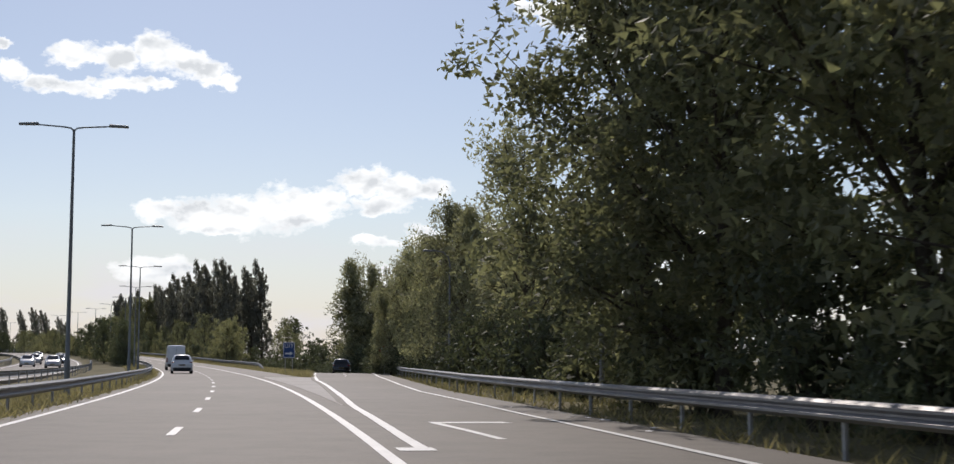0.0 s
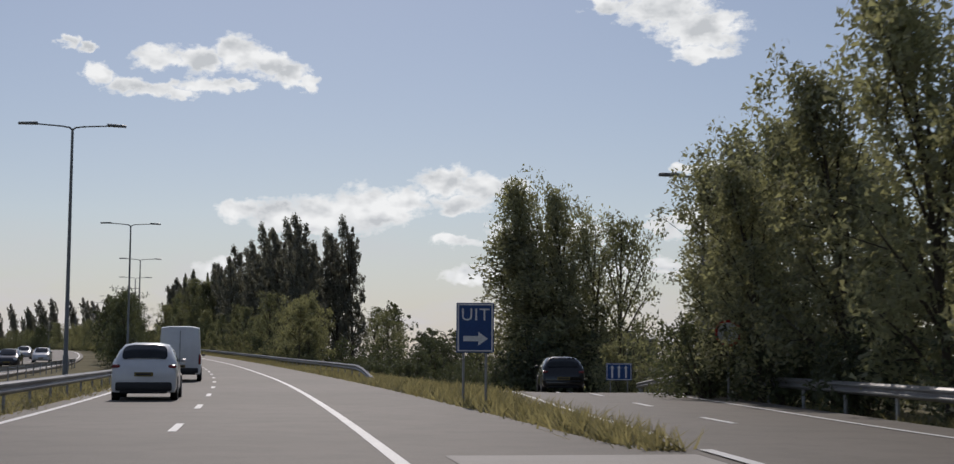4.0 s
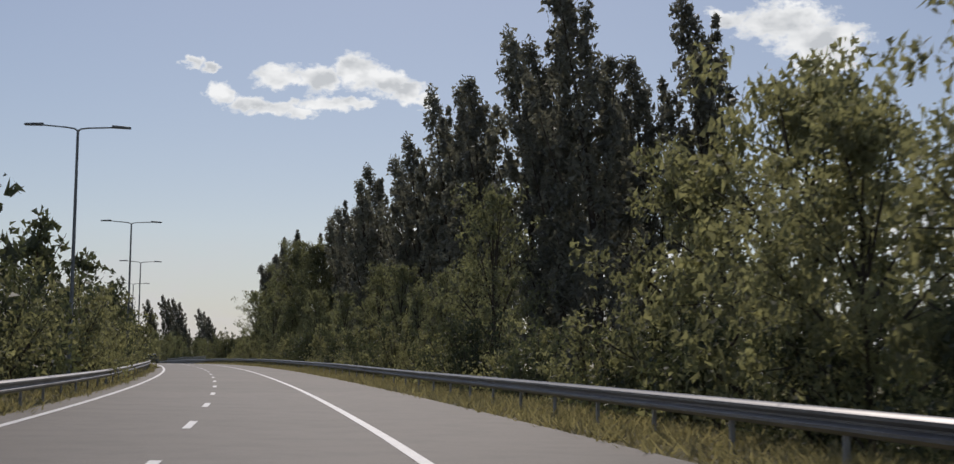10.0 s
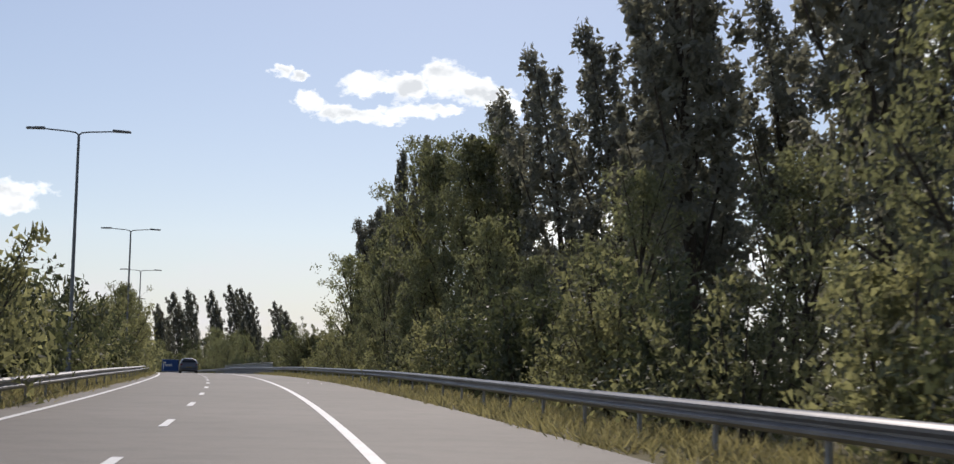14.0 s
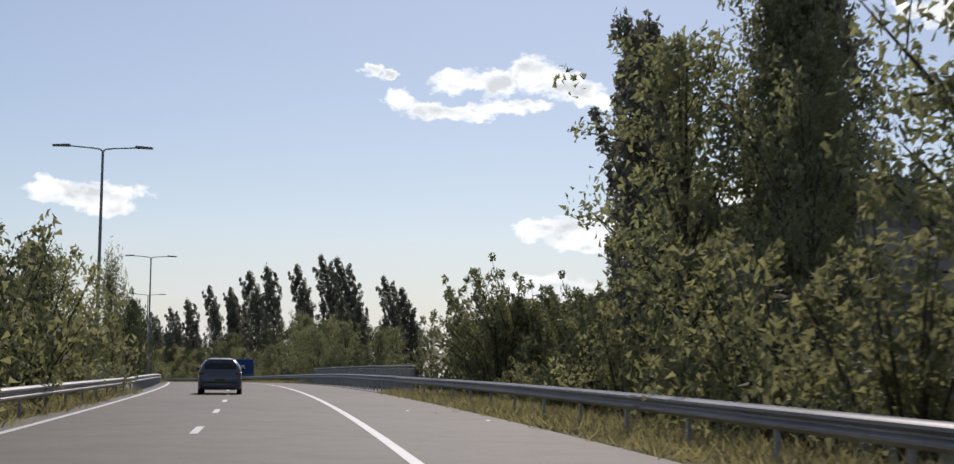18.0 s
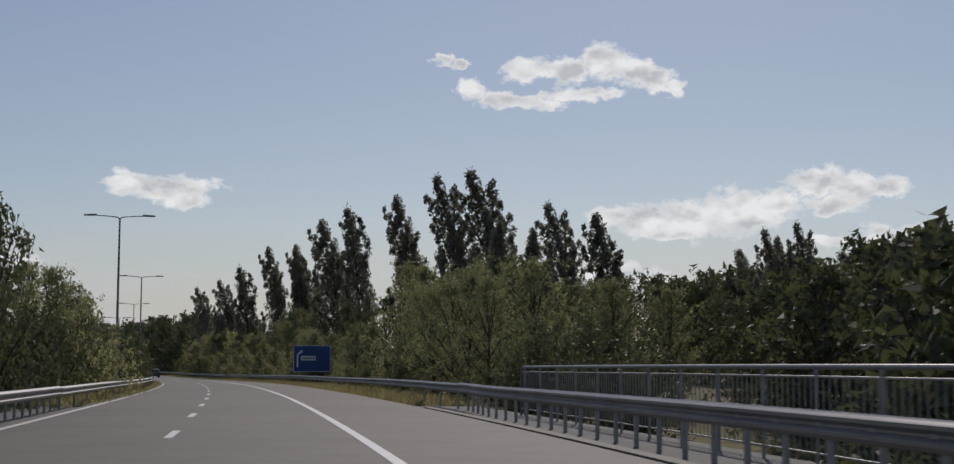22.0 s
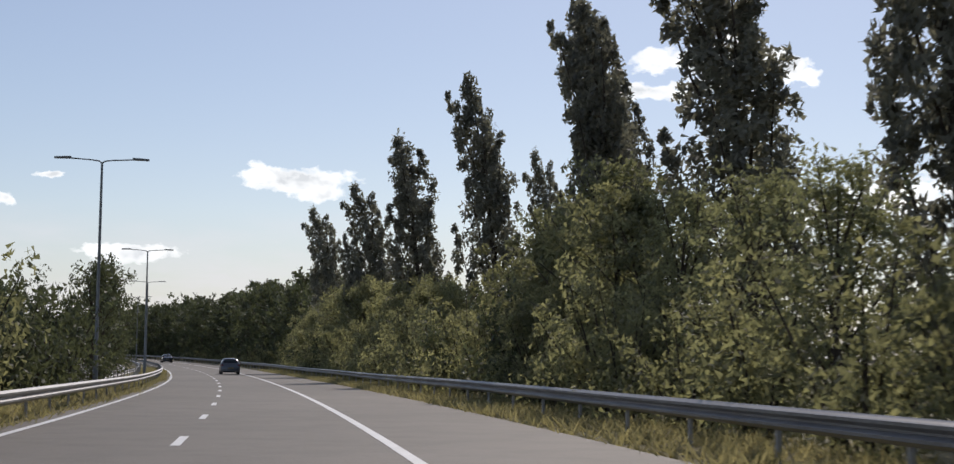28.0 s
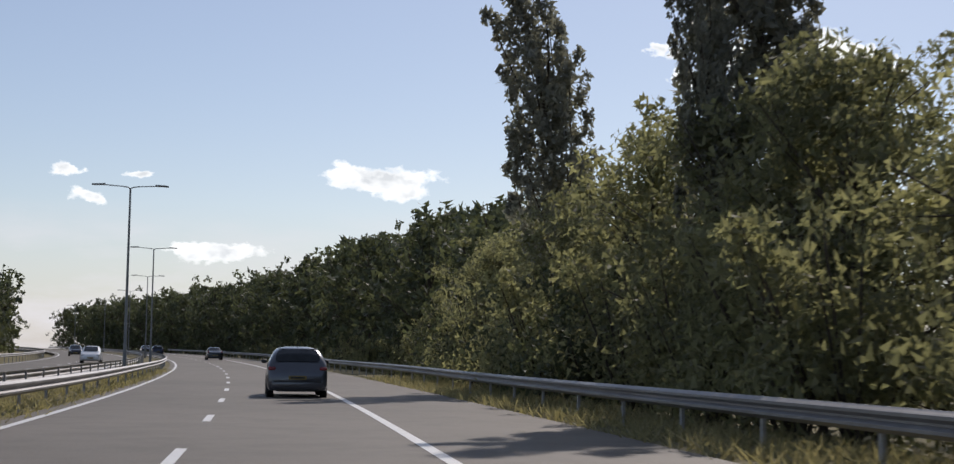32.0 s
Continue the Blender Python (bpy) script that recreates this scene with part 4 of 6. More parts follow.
def grow(kind, s, w, h, wide=1.0, spin=None):
    """Plants one tree of that kind, h metres high over the road's level."""
    i = grow_rng.randrange(len(KITS[kind]))
    drop = float(ground_drop(s, w) + ramp_drop(s, w))
    k = (h + drop) / NOMINAL[kind]
    if spin is None:
        spin = grow_rng.uniform(-25, 25) if kind in LEANS or kind in ("spiky", "willow", "feathery") else grow_rng.uniform(0, 360)
    if 440 < s < 520 and abs(w) < 14:
        wide *= (max(h, 1.0) / (max(h, 1.0) + drop)) ** 0.8
    wk = k * wide if kind not in LEANS else (0.45 + 0.55 * k) * wide
    if kind in LEANS:
        lean = (LEANS[kind][0] + LEANS[kind][1] * i) * wk
        w -= lean * math.cos(math.radians(spin))
        s -= lean * math.sin(math.radians(spin))
    m = stand(s, w, spin, (wk, wk, k))
    if (kind, i) not in BUILT:
        name, label, cat, group = LABELS[kind]
        ob = empty(name, Matrix(), label, cat, group)
        trunk, crown = KITS[kind][i]
        part("trunk", trunk, BARK, ob)
        part("crown", crown, None, ob)
        ob.matrix_basis = m
        BUILT[kind, i] = ob
        return ob
    src = BUILT[kind, i]
    keep = src.matrix_basis.copy()
    src.matrix_basis = Matrix()
    made = copy_thing(src, m)
    src.matrix_basis = keep
    return made


def u(a, b):
    return grow_rng.uniform(a, b)


# tall dark trees beside the exit lane
for i in range(8):
    s = -7 + i * 6.9
    grow("tall", s + u(-1, 1), (11.4 if i > 5 else 12.6) + u(-.3, .6), 17.5 + u(-1.5, 2.5), 1.12)
    if i % 2:
        grow("far", s, 21 + u(-1, 2), 16 + u(-2, 2), 1.1)
for s in range(0, 92, 7):
    grow("dark_shrub", s + u(-1, 1), float(ramp_r(s)) + 5.2 + u(-.5, .5), 3.6 + u(-1, 1.2))
for s, w, h in ((52, 17.5, 11.5), (60, 18.5, 10.5), (70, 18.5, 9.5), (78, 18.5, 9.5)):
    grow("far", s, w, h)
grow("feathery", 65.5, 13.0, 12.2, 1.0)
grow("bright", 71.5, 13.3, 3.3, 0.75)
for s, w, h in ((70, 15.5, 6.5), (76.5, 14.6, 7.0)):
    grow("willow", s, w, h, 1.2)
# willows up to the end of the exit
for s, w, h, k in ((80.5, 15.2, 7.8, 0.95), (85.8, 14.9, 10.7, 0.8), (91.9, 14.9, 11.8, 0.85), (97.5, 15.0, 9.8, 0.95), (103.5, 15.5, 10.3, 0.95), (110.5, 16.2, 11.0, 0.95), (117, 16.3, 10.5, 0.95), (122.5, 16.2, 9.6, 0.95),
                   (128.5, 17.6, 9.2, 0.95), (134, 18.4, 9.4, 1.0), (139.5, 20.0, 7.6, 1.0), (130, 21, 8.6, 1.1), (126, 14.9, 7.4, 0.95), (131, 16.0, 8.0, 1.0), (145, 21.0, 6.4, 1.2), (150, 23.5, 6.0, 1.2)):
    grow("willow", s, w, h, k)
    grow("dark_shrub", s + 3, w - 0.6, 3.2)
for s, w, h in ((90, 21, 11), (100, 21, 10.5), (110, 22, 10.8), (120, 23, 9.8), (130, 25, 9), (140, 27, 7)):
    grow("far", s, w, h)
for s, w, h in ((147, 23.5, 4.6), (153, 25, 4.2), (160, 27, 3.8), (172, 24.2, 3.5), (168, 26.2, 3.7), (177, 27.5, 3.8), (157, 31, 3.8)):
    grow("shrub", s, w, h + u(-.3, .3))
grow("willow", 189, 22.4, 14.3, 0.72, 0)
grow("willow", 187.5, 24.6, 13.9, 0.62, 10)
grow("willow", 188.5, 23.0, 10.5, 1.45, -10)
grow("feathery", 187, 27.0, 11.5, 0.9, 0)
grow("willow", 186, 23.6, 7.4, 1.8, -10)
grow("broad", 188, 28.8, 12.0, 0.72)
grow("dark_shrub", 186, 25, 4.5, 1.3)
grow("dark_shrub", 184, 21.5, 4.2, 1.2)
for i in range(9):
    s = 158 + i * 5.5
    grow("dark_shrub", s + u(-1, 1), float(ramp_l(s)) - 2.6 + u(-.4, .4), 0.6 + u(-.5, .5) + (0.8 if i > 3 else 0), 1.1)
# open ground beyond the exit, low far trees
for i in range(26):
    s, w = 210 + i * 9 + u(-3, 3), 62 + u(-6, 34) + i * 1.4
    grow("far", s, w, 2.6 + u(-0.8, 1.2), 0.9)
for s, w, h in ((211, 13.5, 1.1), (217, 14.5, 1.4), (222, 13, 1.6), (228, 14, 1.8), (222, 16, 1.5), (232, 17, 2.7), (240, 14, 3.4), (236, 22, 2.7), (246, 20, 3.4), (250, 28, 3.9), (216, 17, 1.4), (210, 21, 0.9), (225, 24, 1.5)):
    grow("dark_shrub", s, w, h, 1.1)
grow("sapling", 214.8, 7.2, 5.7, 0.95)
for s, w, h, k in ((222, 8.8, 4.4, 0.7), (227.5, 9.5, 6.7, 0.66), (232.5, 9.0, 5.6, 0.7), (237.5, 9.9, 7.3, 0.75), (244, 10.4, 6.4, 0.75)):
    grow("bright", s, w, h, k)
for s, w, h in ((262, 30, 3.2), (272, 31, 3.6), (281, 34, 4.2), (268, 36, 3.4), (290, 40, 4.0), (255, 34, 3.0), (247, 36, 2.8), (240, 40, 2.8), (234, 43, 2.6), (300, 46, 4.4)):
    grow("far", s, w, h, 1.15)
for s, w, h in ((287, 29, 7.0), (283, 26, 5.8), (293, 32, 5.4)):
    grow("broad", s, w, h, 0.8)
grow("far", 330, 40, 9, 0.9)
grow("broad", 420, 62, 11.0, 0.9)
# the first row of poplars
for s, w, h in ((275.5, 13.6, 19.3), (276.5, 20.2, 19.5), (284, 19.8, 17.4), (292, 20.6, 18.4), (300, 20.0, 17.6), (282, 14, 17.6), (289, 14.2, 20), (297, 13.5, 18.6), (305, 14.5, 19.5), (314, 14, 21),
                (322, 13.5, 19), (331, 14, 18.2), (337, 11.9, 17.1), (346, 14, 19.4), (357, 14.5, 17), (366, 14, 17.2), (374, 14.2, 17), (388, 16.6, 18.6), (436.3, 13.9, 16.1), (438, 15.4, 16.4)):
    grow("poplar", s, w, h + u(-.4, .4), 1.0)
grow("pillar", 447.5, 17.9, 18.3, 0.95)
for s, w, h, k in ((397, 11.9, 16.5, 0.58), (396.5, 13.5, 17.5, 0.62), (421, 15.5, 16.5, 0.62), (419.5, 14.2, 15.4, 0.58)):
    grow("pillar", s, w, h, k)
grow("broad", 419.5, 11.3, 10.8, 0.85)
grow("broad", 416, 12.8, 9.6, 0.75)
for s in range(308, 384, 11):
    grow("poplar", s + u(-3, 3), 20 + u(-1.5, 1.5), 15.5 + u(-2, 2), 1.05)
for s in list(range(216, 246, 6)) + list(range(246, 436, 5)):
    tall = -0.9 if s > 417 else -1.3 if 376 < s < 398 else 0.0
    grow("shrub" if s > 246 and grow_rng.random() < 0.65 else "dark_shrub", s + u(-1.5, 1.5), 8.7 + u(-.3, .4), (2.0 if s < 246 else 3.3) + tall + u(-.8, 1.4), 0.9)
for s in [q for q in range(272, 405, 9) if not 380 < q < 396]:
    grow("broad", s + u(-2, 2), 10.6 + u(-.4, 1.0), 6.6 + u(-1.5, 2.2), 0.72)
for s, w, h in ((412.5, 12.0, 8.2), (422.5, 12.2, 7.4)):
    grow("broad", s, w, h, 0.7)
grow("tall", 381.0, 12.4, 15.0, 0.85)
grow("tall", 418.0, 14.2, 13.2, 0.72)
grow("broad", 408.0, 14.8, 12.5, 0.8)
grow("tall", 374.0, 13.4, 14.0, 0.8)
grow("spiky", 437.6, 9.3, 5.9, 0.8, 0)
grow("spiky", 437.2, 12.0, 5.2, 0.9, 15)
# low land by the bridge
for i in range(44):
    s = 500 + i * 5.6 + u(-2, 2)
    w = 40 + (s - 500) * 0.27 + u(-4, 4)
    grow("wood", s, w, 8.5 + (s - 500) * 0.045 + u(-1.8, 2.0), 0.95)
    if i % 2:
        grow("far", s - 6, w - 10, 4.0 + u(-1.5, 1.5), 0.9)
for s, w, h in ((588, 64, 13.5), (596, 62, 12.5), (606, 66, 14), (616, 68, 13), (668, 84, 20.0), (660, 80, 18), (640, 72, 15)):
    grow("poplar", s, w, h, 1.3)
for i in range(16):
    grow("wood", 466 + i * 3.4 + u(-1, 1), 33 + u(-3, 6), 1.6 + u(-1.4, 2.2), 1.0)
for i in range(9):
    grow("dark_shrub", 466 + i * 4.8 + u(-1, 1), 15.5 + u(-1, 2.5), -0.6 + u(-.6, .7) + max(0, i - 6) * .7, 1.25)
for i in range(12):
    grow("wood", 505 + i * 5 + u(-2, 2), 20 + i * 1.3 + u(-1, 3), 5.4 + i * 0.12 + u(-.8, 1.0), 1.0)
# beyond the bridge
for s, w, h, k in ((573, 12.9, 9.6, 0.75), (567.5, 13.4, 8.8, 0.72), (561, 12.4, 7.2, 0.8), (554, 12.0, 6.6, 0.8)):
    grow("broad", s, w, h, k)
for s, w, h in ((547, 12.6, 7.4), (551, 15.5, 8.4), (558, 15.8, 8.6), (540, 14, 7.0), (533, 13.5, 6.6), (523, 9.4, 5.0), (529, 9.6, 5.6), (535, 9.8, 6.0), (541, 9.8, 6.0), (566, 18, 7.6), (572, 22, 8.0), (578, 26, 8.2), (562, 23, 7.4), (584, 19, 8.4), (594, 17, 8.6), (604, 16, 8.6), (570, 29, 7.8), (548, 21, 6.6), (540, 18, 6.0), (553, 27, 6.6), (620, 15, 8.6), (532, 17, 5.6)):
    # past 562 the darkened copies give the shade below the poplars
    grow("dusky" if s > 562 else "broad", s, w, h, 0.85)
for s, w, h in ((511, 10.4, 2.6), (515, 10.0, 3.4), (519, 10.6, 3.8), (514, 13, 3.0), (520, 14, 4.0)):
    grow("dark_shrub", s, w, h)
for s, w, h, k in ((564.6, 25.4, 12.6, 0.95), (581, 26.2, 15.3, 0.95), (578.7, 19.1, 17.6, 1.1), (595, 19.4, 19.2, 0.95), (605.5, 17.3, 18.7, 0.95), (633, 16.6, 20.8, 1.0), (650, 16.0, 21.0, 1.2),
                (657, 13.6, 17.6, 0.95), (660.5, 14.1, 18.6, 0.9), (666, 17.6, 15.7, 0.85), (688.8, 14.0, 20.5, 0.95), (689, 18.7, 15.7, 0.7), (700.5, 11.1, 18.2, 1.1), (724.5, 10.8, 17.4, 1.05), (722.5, 9.7, 12.8, 0.55), (743, 9.0, 17.3, 1.0)):
    grow("leaning", s, w, h, k, u(-14, 14))
for s in list(range(545, 600, 5)) + list(range(600, 764, 4)):
    tall = 1.3 if 582 < s < 600 else 1.9 if s < 600 else 3.4 if s < 632 else 4.3
    # the share of darkened copies paints how sunlit or shaded the hedge is
    grow("shrub" if grow_rng.random() < (0.3 if s < 575 else 0.85) else "dark_shrub", s + u(-1.5, 1.5), (9.7 if 582 < s < 604 else 8.8) + u(-.4, .5), tall + u(-.6, 1.1), 0.9)
for s in range(552, 770, 8):
    grow("bright" if s > 640 else "broad", s + u(-2, 2), 11.8 + u(-.6, 1.4), (5.6 if s < 640 else 5.4 if 658 < s < 692 else 6.6) + u(-1.0, 0.9), 0.95)
for s, w, h in ((643, 11.2, 7.4), (650, 13.4, 9.4), (656, 12.8, 8.4), (614, 10.4, 5.4), (624, 10.8, 5.8), (634, 10.6, 6.2), (700, 11.8, 7.2), (708, 12.4, 7.9), (716, 11.6, 8.0), (722, 11.2, 8.0), (729, 10.8, 8.2), (737, 10.6, 7.2), (746, 11.6, 7.0), (755, 10.8, 6.6), (724, 15.2, 10.1), (688, 11.6, 6.2), (694, 12.4, 6.8)):
    grow("bright" if s > 640 and w < 12.5 else "broad", s, w, h, 0.9)
grow("pillar", 549, 58.2, 19.0, 0.85)
grow("pillar", 551, 17.5, 9.9, 0.75)
grow("pillar", 552, 15.6, 10.4, 0.7)
for s, w, h in ((560, 36.4, 11.0), (562, 38.2, 10.8), (563, 40.2, 11.9)):
    grow("leaning", s, w, h, 0.7, u(-14, 14))
# the wood that closes the view
for s in range(762, 1150, 8):
    tall = float(np.interp(s, [762, 775, 800, 850, 920, 960, 1150], [9.6, 11.0, 12.6, 13.8, 12.6, 13.6, 13.0]))
    kind = "wood" if s < 980 else "far"
    grow(kind, s + u(-2, 2), 13.2 + u(-1, 1), tall - 1.2 + u(-1.2, 1.0), 0.95)
    grow(kind, s + u(-3, 3), 19.5 + u(-2, 2), tall + 0.6 + u(-1.2, 1.2), 1.0)
    if s % 3 == 0:
        grow("far", s, 28 + u(-2, 2), tall + u(-1, 1.5), 1.1)
for s in range(760, 900, 14):
    grow("shrub", s + u(-4, 4), 10.3 + u(-.4, .4), 3.4 + u(-.8, 1.2))
# the central reserve
for s in list(range(218, 446, 6)) + list(range(514, 664, 6)):
    # more darkened copies where the reserve's hedge is shaded
    grow("shrub" if grow_rng.random() < (0.6 if 270 < s < 446 else 0.2) else "dark_shrub", s + u(-1.5, 1.5), -8.2 + u(-.3, .3), (6.2 if 392 < s < 436 else 5.5 if 318 < s < 376 else 4.6) + u(-1.0, 1.1), 0.8)
for s, w, h in ((495, -8.2, 6.0), (502, -8.4, 7.0), (511, -8.2, 6.8)):
    grow("dusky", s, w, h, 0.8)
for s, h in ((446, 6.6), (452, 6.8), (520, 6.6), (533, 6.4), (545, 7.0), (556, 6.6), (563, 6.2)):
    grow("broad", s + u(-1, 1), -10.0, h + u(-.3, .3), 0.8)
for s, w, h in ((201, -7.8, 5.6), (206, -7.7, 6.2), (210.5, -7.8, 6.6), (216, -7.9, 6.2), (222, -8.0, 6.0), (664, -7.7, 5.8), (669, -7.8, 6.3), (674, -8.0, 5.8)):
    # darkened copies again, for the shaded side of the reserve's trees
    grow("dusky", s, w, h, 0.85)
grow("feathery", 455, -7.2, 6.4, 0.6, 0)
for s, w, h in ((398.5, -7.7, 6.4), (404, -7.5, 6.7), (409, -7.8, 6.3)):
    grow("broad", s, w, h, 0.85)
for s in (199, 203, 207, 211, 215):
    grow("dark_shrub", s, -7.8, 4.0 + u(-.5, .6), 0.8)
for s in (460, 470, 500, 508):
    grow("dark_shrub", s, -10.5, 5.0 + u(-.8, .6))
# beyond the oncoming carriageway
for s in list(range(60, 300, 13)) + list(range(600, 800, 13)):
    grow("far", s + u(-3, 3), float(opp_in(s)) - 21 + u(-5, 3), 7.2 + u(-2.0, 2.5))
for s in range(826, 1000, 11):
    grow("far", s + u(-3, 3), -26.5 + u(-3, 1), 12.6 + u(-1.5, 1.0), 0.9)
for s in range(860, 1120, 13):
    grow("far", s + u(-4, 4), -40 + u(-8, 6), 13.5 + u(-2, 2), 1.2)
for s in range(230, 330, 13):
    grow("far", s, float(opp_in(s)) + 4 + u(-1, 1), 6.5 + u(-1, 1), 0.8)
for s, w, h in ((118, -36, 14), (126, -37, 13), (260, -42, 10), (275, -44, 11), (290, -43, 10.5), (305, -46, 10), (322, -45, 11)):
    grow("poplar", s, w, h, 1.2)

# ---- grass tufts on the verges ----
def tufts(name, label, spans, seed, blade=0.35):
    rng = np.random.default_rng(seed)
    vs, n = [], 0
    for s0, s1, wa, wb, density, tall in spans:
        k = int((s1 - s0) * 2.0 * density)
        s = rng.uniform(s0, s1, k)
        t = rng.random(k)
        w = wa(s) * (1 - t) + wb(s) * t
        x, y, z = place(s, w)
        z = z - ground_drop(s, w) - 0.02
        for j in range(5):
            hh = tall * (0.45 + 0.8 * rng.random(k))
            ax, ay = rng.normal(size=k) * 0.16, rng.normal(size=k) * 0.16
            bx, by = rng.normal(size=k) * 0.14, rng.normal(size=k) * 0.14
            o = np.stack((x + bx, y + by, z), 1)
            side = rng.uniform(0, 6.283, k)
            d = np.stack((np.cos(side), np.sin(side), np.zeros(k)), 1) * 0.028
            tip = o + np.stack((ax * 1.3, ay * 1.3, hh), 1)
            vs.append(np.stack((o - d, o + d, tip), 1).reshape(-1, 3))
    v = np.concatenate(vs)
    f = np.arange(len(v)).reshape(-1, 3)
    ob = new(name, fast_mesh(name, v, f, BLADE))
    tagged(ob, label, "grass", kind="stuff")


def lin(a):
    return lambda s: np.full_like(s, a)


tufts("grass", "dry yellow grass along the right verge", [(145, 446, lin(5.1), lin(8.0), 14, 0.30), (510, 760, lin(5.1), lin(8.0), 14, 0.30)], 1)
tufts("grass", "dry grass on the central reserve", [(-10, 448, lin(-5.35), lin(-8.2), 8, 0.24), (512, 780, lin(-5.35), lin(-7.8), 8, 0.24)], 2)
tufts("grass", "tall dry grass on the nose between road and exit", [(104, 200, lin(5.1), lambda s: np.minimum(ramp_l(s) - 0.4, 13.0), 9, 0.38)], 3)
tufts("grass", "grass beside the exit lane", [(0, 180, lambda s: ramp_r(s) + 1.4, lambda s: ramp_r(s) + 5.0, 4, 0.3)], 4)

# ---- street lamps ----
def lamp_kit():
    """A tall double-armed lamp of the central reserve; local y runs along the road."""
    pole = tube([(0, 0, -0.3), (0, 0, 1.2), (0, 0, 1.25), (0, 0, 5), (0, 0, 9.95)], [0.11, 0.11, 0.085, 0.07, 0.05], 10)
    arms = []
    for sx in (-1, 1):
        arms.append(tube([(0, 0, 9.9), (sx * 0.12, 0, 10.0), (sx * 0.4, 0, 10.04), (sx * 1.35, 0, 10.1)], [0.035, 0.033, 0.03, 0.028], 7))
    heads = []
    for sx in (-1, 1):
        bm = bmesh.new()
        bmesh.ops.create_cube(bm, size=1.0, matrix=Matrix.Translation((sx * 1.66, 0, 10.12)) @ Matrix.Diagonal((0.72, 0.26, 0.12, 1)))
        for v in bm.verts:
            if (v.co.x * sx) > 1.66:
                v.co.y *= 0.75
                if v.co.z > 10.12:
                    v.co.z -= 0.035
            elif v.co.z < 10.12:
                v.co.z += 0.02
        bmesh.ops.bevel(bm, geom=list(bm.edges), offset=0.02, segments=2, affect="EDGES", profile=0.5)
        heads.append(bm)
    return pole, arms, heads


def double_lamp(s, w):
    lamp = empty("street_lamp", Matrix(), "tall grey steel street lamp with two outstretched arms", "street lamp", "lamps of the central reserve")
    pole, arms, heads = lamp_kit()
    part("pole", pole, LAMP_GREY, lamp, smooth=True)
    for a in arms:
        part("arm", a, LAMP_GREY, lamp, smooth=True)
    for bm in heads:
        part("luminaire", bm, LAMP_GREY, lamp, smooth=True)
    lamp.matrix_basis = on_road(s, w)
    return lamp


LAMPS = [(55.5, -6.95), (97.5, -6.9), (141.1, -7.15), (185, -7.1), (226.1, -7.1), (268.4, -7.15), (310.3, -7.07), (354, -6.95), (397.6, -7.03), (441.0, -6.95), (498.1, -6.85), (551.0, -7.15), (604.9, -7.2), (660.3, -7.2), (713.3, -7.15), (765.8, -7.25), (815, -7.2), (868, -7.2), (920, -7.2), (972, -7.2), (1024, -7.2)]
lamp0 = double_lamp(*LAMPS[0])
for s, w in LAMPS[1:]:
    keep = lamp0.matrix_basis.copy()
    lamp0.matrix_basis = Matrix()
    copy_thing(lamp0, on_road(s, w) @ pose(0, 0, 0, 0, 0, 0))
    lamp0.matrix_basis = keep


def single_lamp(s, w, h, arm=1.6, turn=0.0, group="lamps of the exit"):
    lamp = empty("street_lamp", stand(s, w, turn), "slim grey street lamp with one curved arm", "street lamp", group)
    pts = [(0, 0, -0.3), (0, 0, h - 0.9), (-0.1, 0, h - 0.4), (-0.45, 0, h - 0.08), (-arm, 0, h)]
    part("pole", tube(pts, [0.09, 0.06, 0.055, 0.05, 0.045], 8), LAMP_GREY, lamp, smooth=True)
    bm = box((-arm - 0.35, 0, h), (0.8, 0.28, 0.13), 0.04)
    part("luminaire", bm, LAMP_GREY, lamp, smooth=True)
    return lamp


for s, w, h in ((228, 31, 6.7), (274, 38.8, 5.1), (318, 46, 4.2)):
    single_lamp(s, w, h + float(ground_drop(s, w) + ramp_drop(s, w)))
for s, w in ((44.1, 10.7), (90.6, 13.4), (137.1, 16.9)):
    single_lamp(s, w, 8.35 + float(ground_drop(s, w) + ramp_drop(s, w)), 1.0)
for s, w, h in ((476.4, 21.0, 3.1), (496.5, 20.5, 3.05), (512.3, 22.0, 2.5), (526.2, 33.9, 3.1), (527.7, 37.1, 2.9)):
    single_lamp(s, w, h + float(ground_drop(s, w)), 1.4, 25, "lamps of the lower street")


# ---- signs ----
def text_mesh(word, size, mat):
    cu = bpy.data.curves.new("letters", "FONT")
    cu.body, cu.size, cu.extrude, cu.align_x, cu.align_y = word, size, 0.002, "CENTER", "CENTER"
    cu.space_character = 1.1
    tmp = bpy.data.objects.new("letters", cu)
    scene.collection.objects.link(tmp)
    me = bpy.data.meshes.new_from_object(tmp.evaluated_get(bpy.context.evaluated_depsgraph_get()))
    bpy.data.objects.remove(tmp)
    me.materials.clear()
    me.materials.append(mat)
    return me


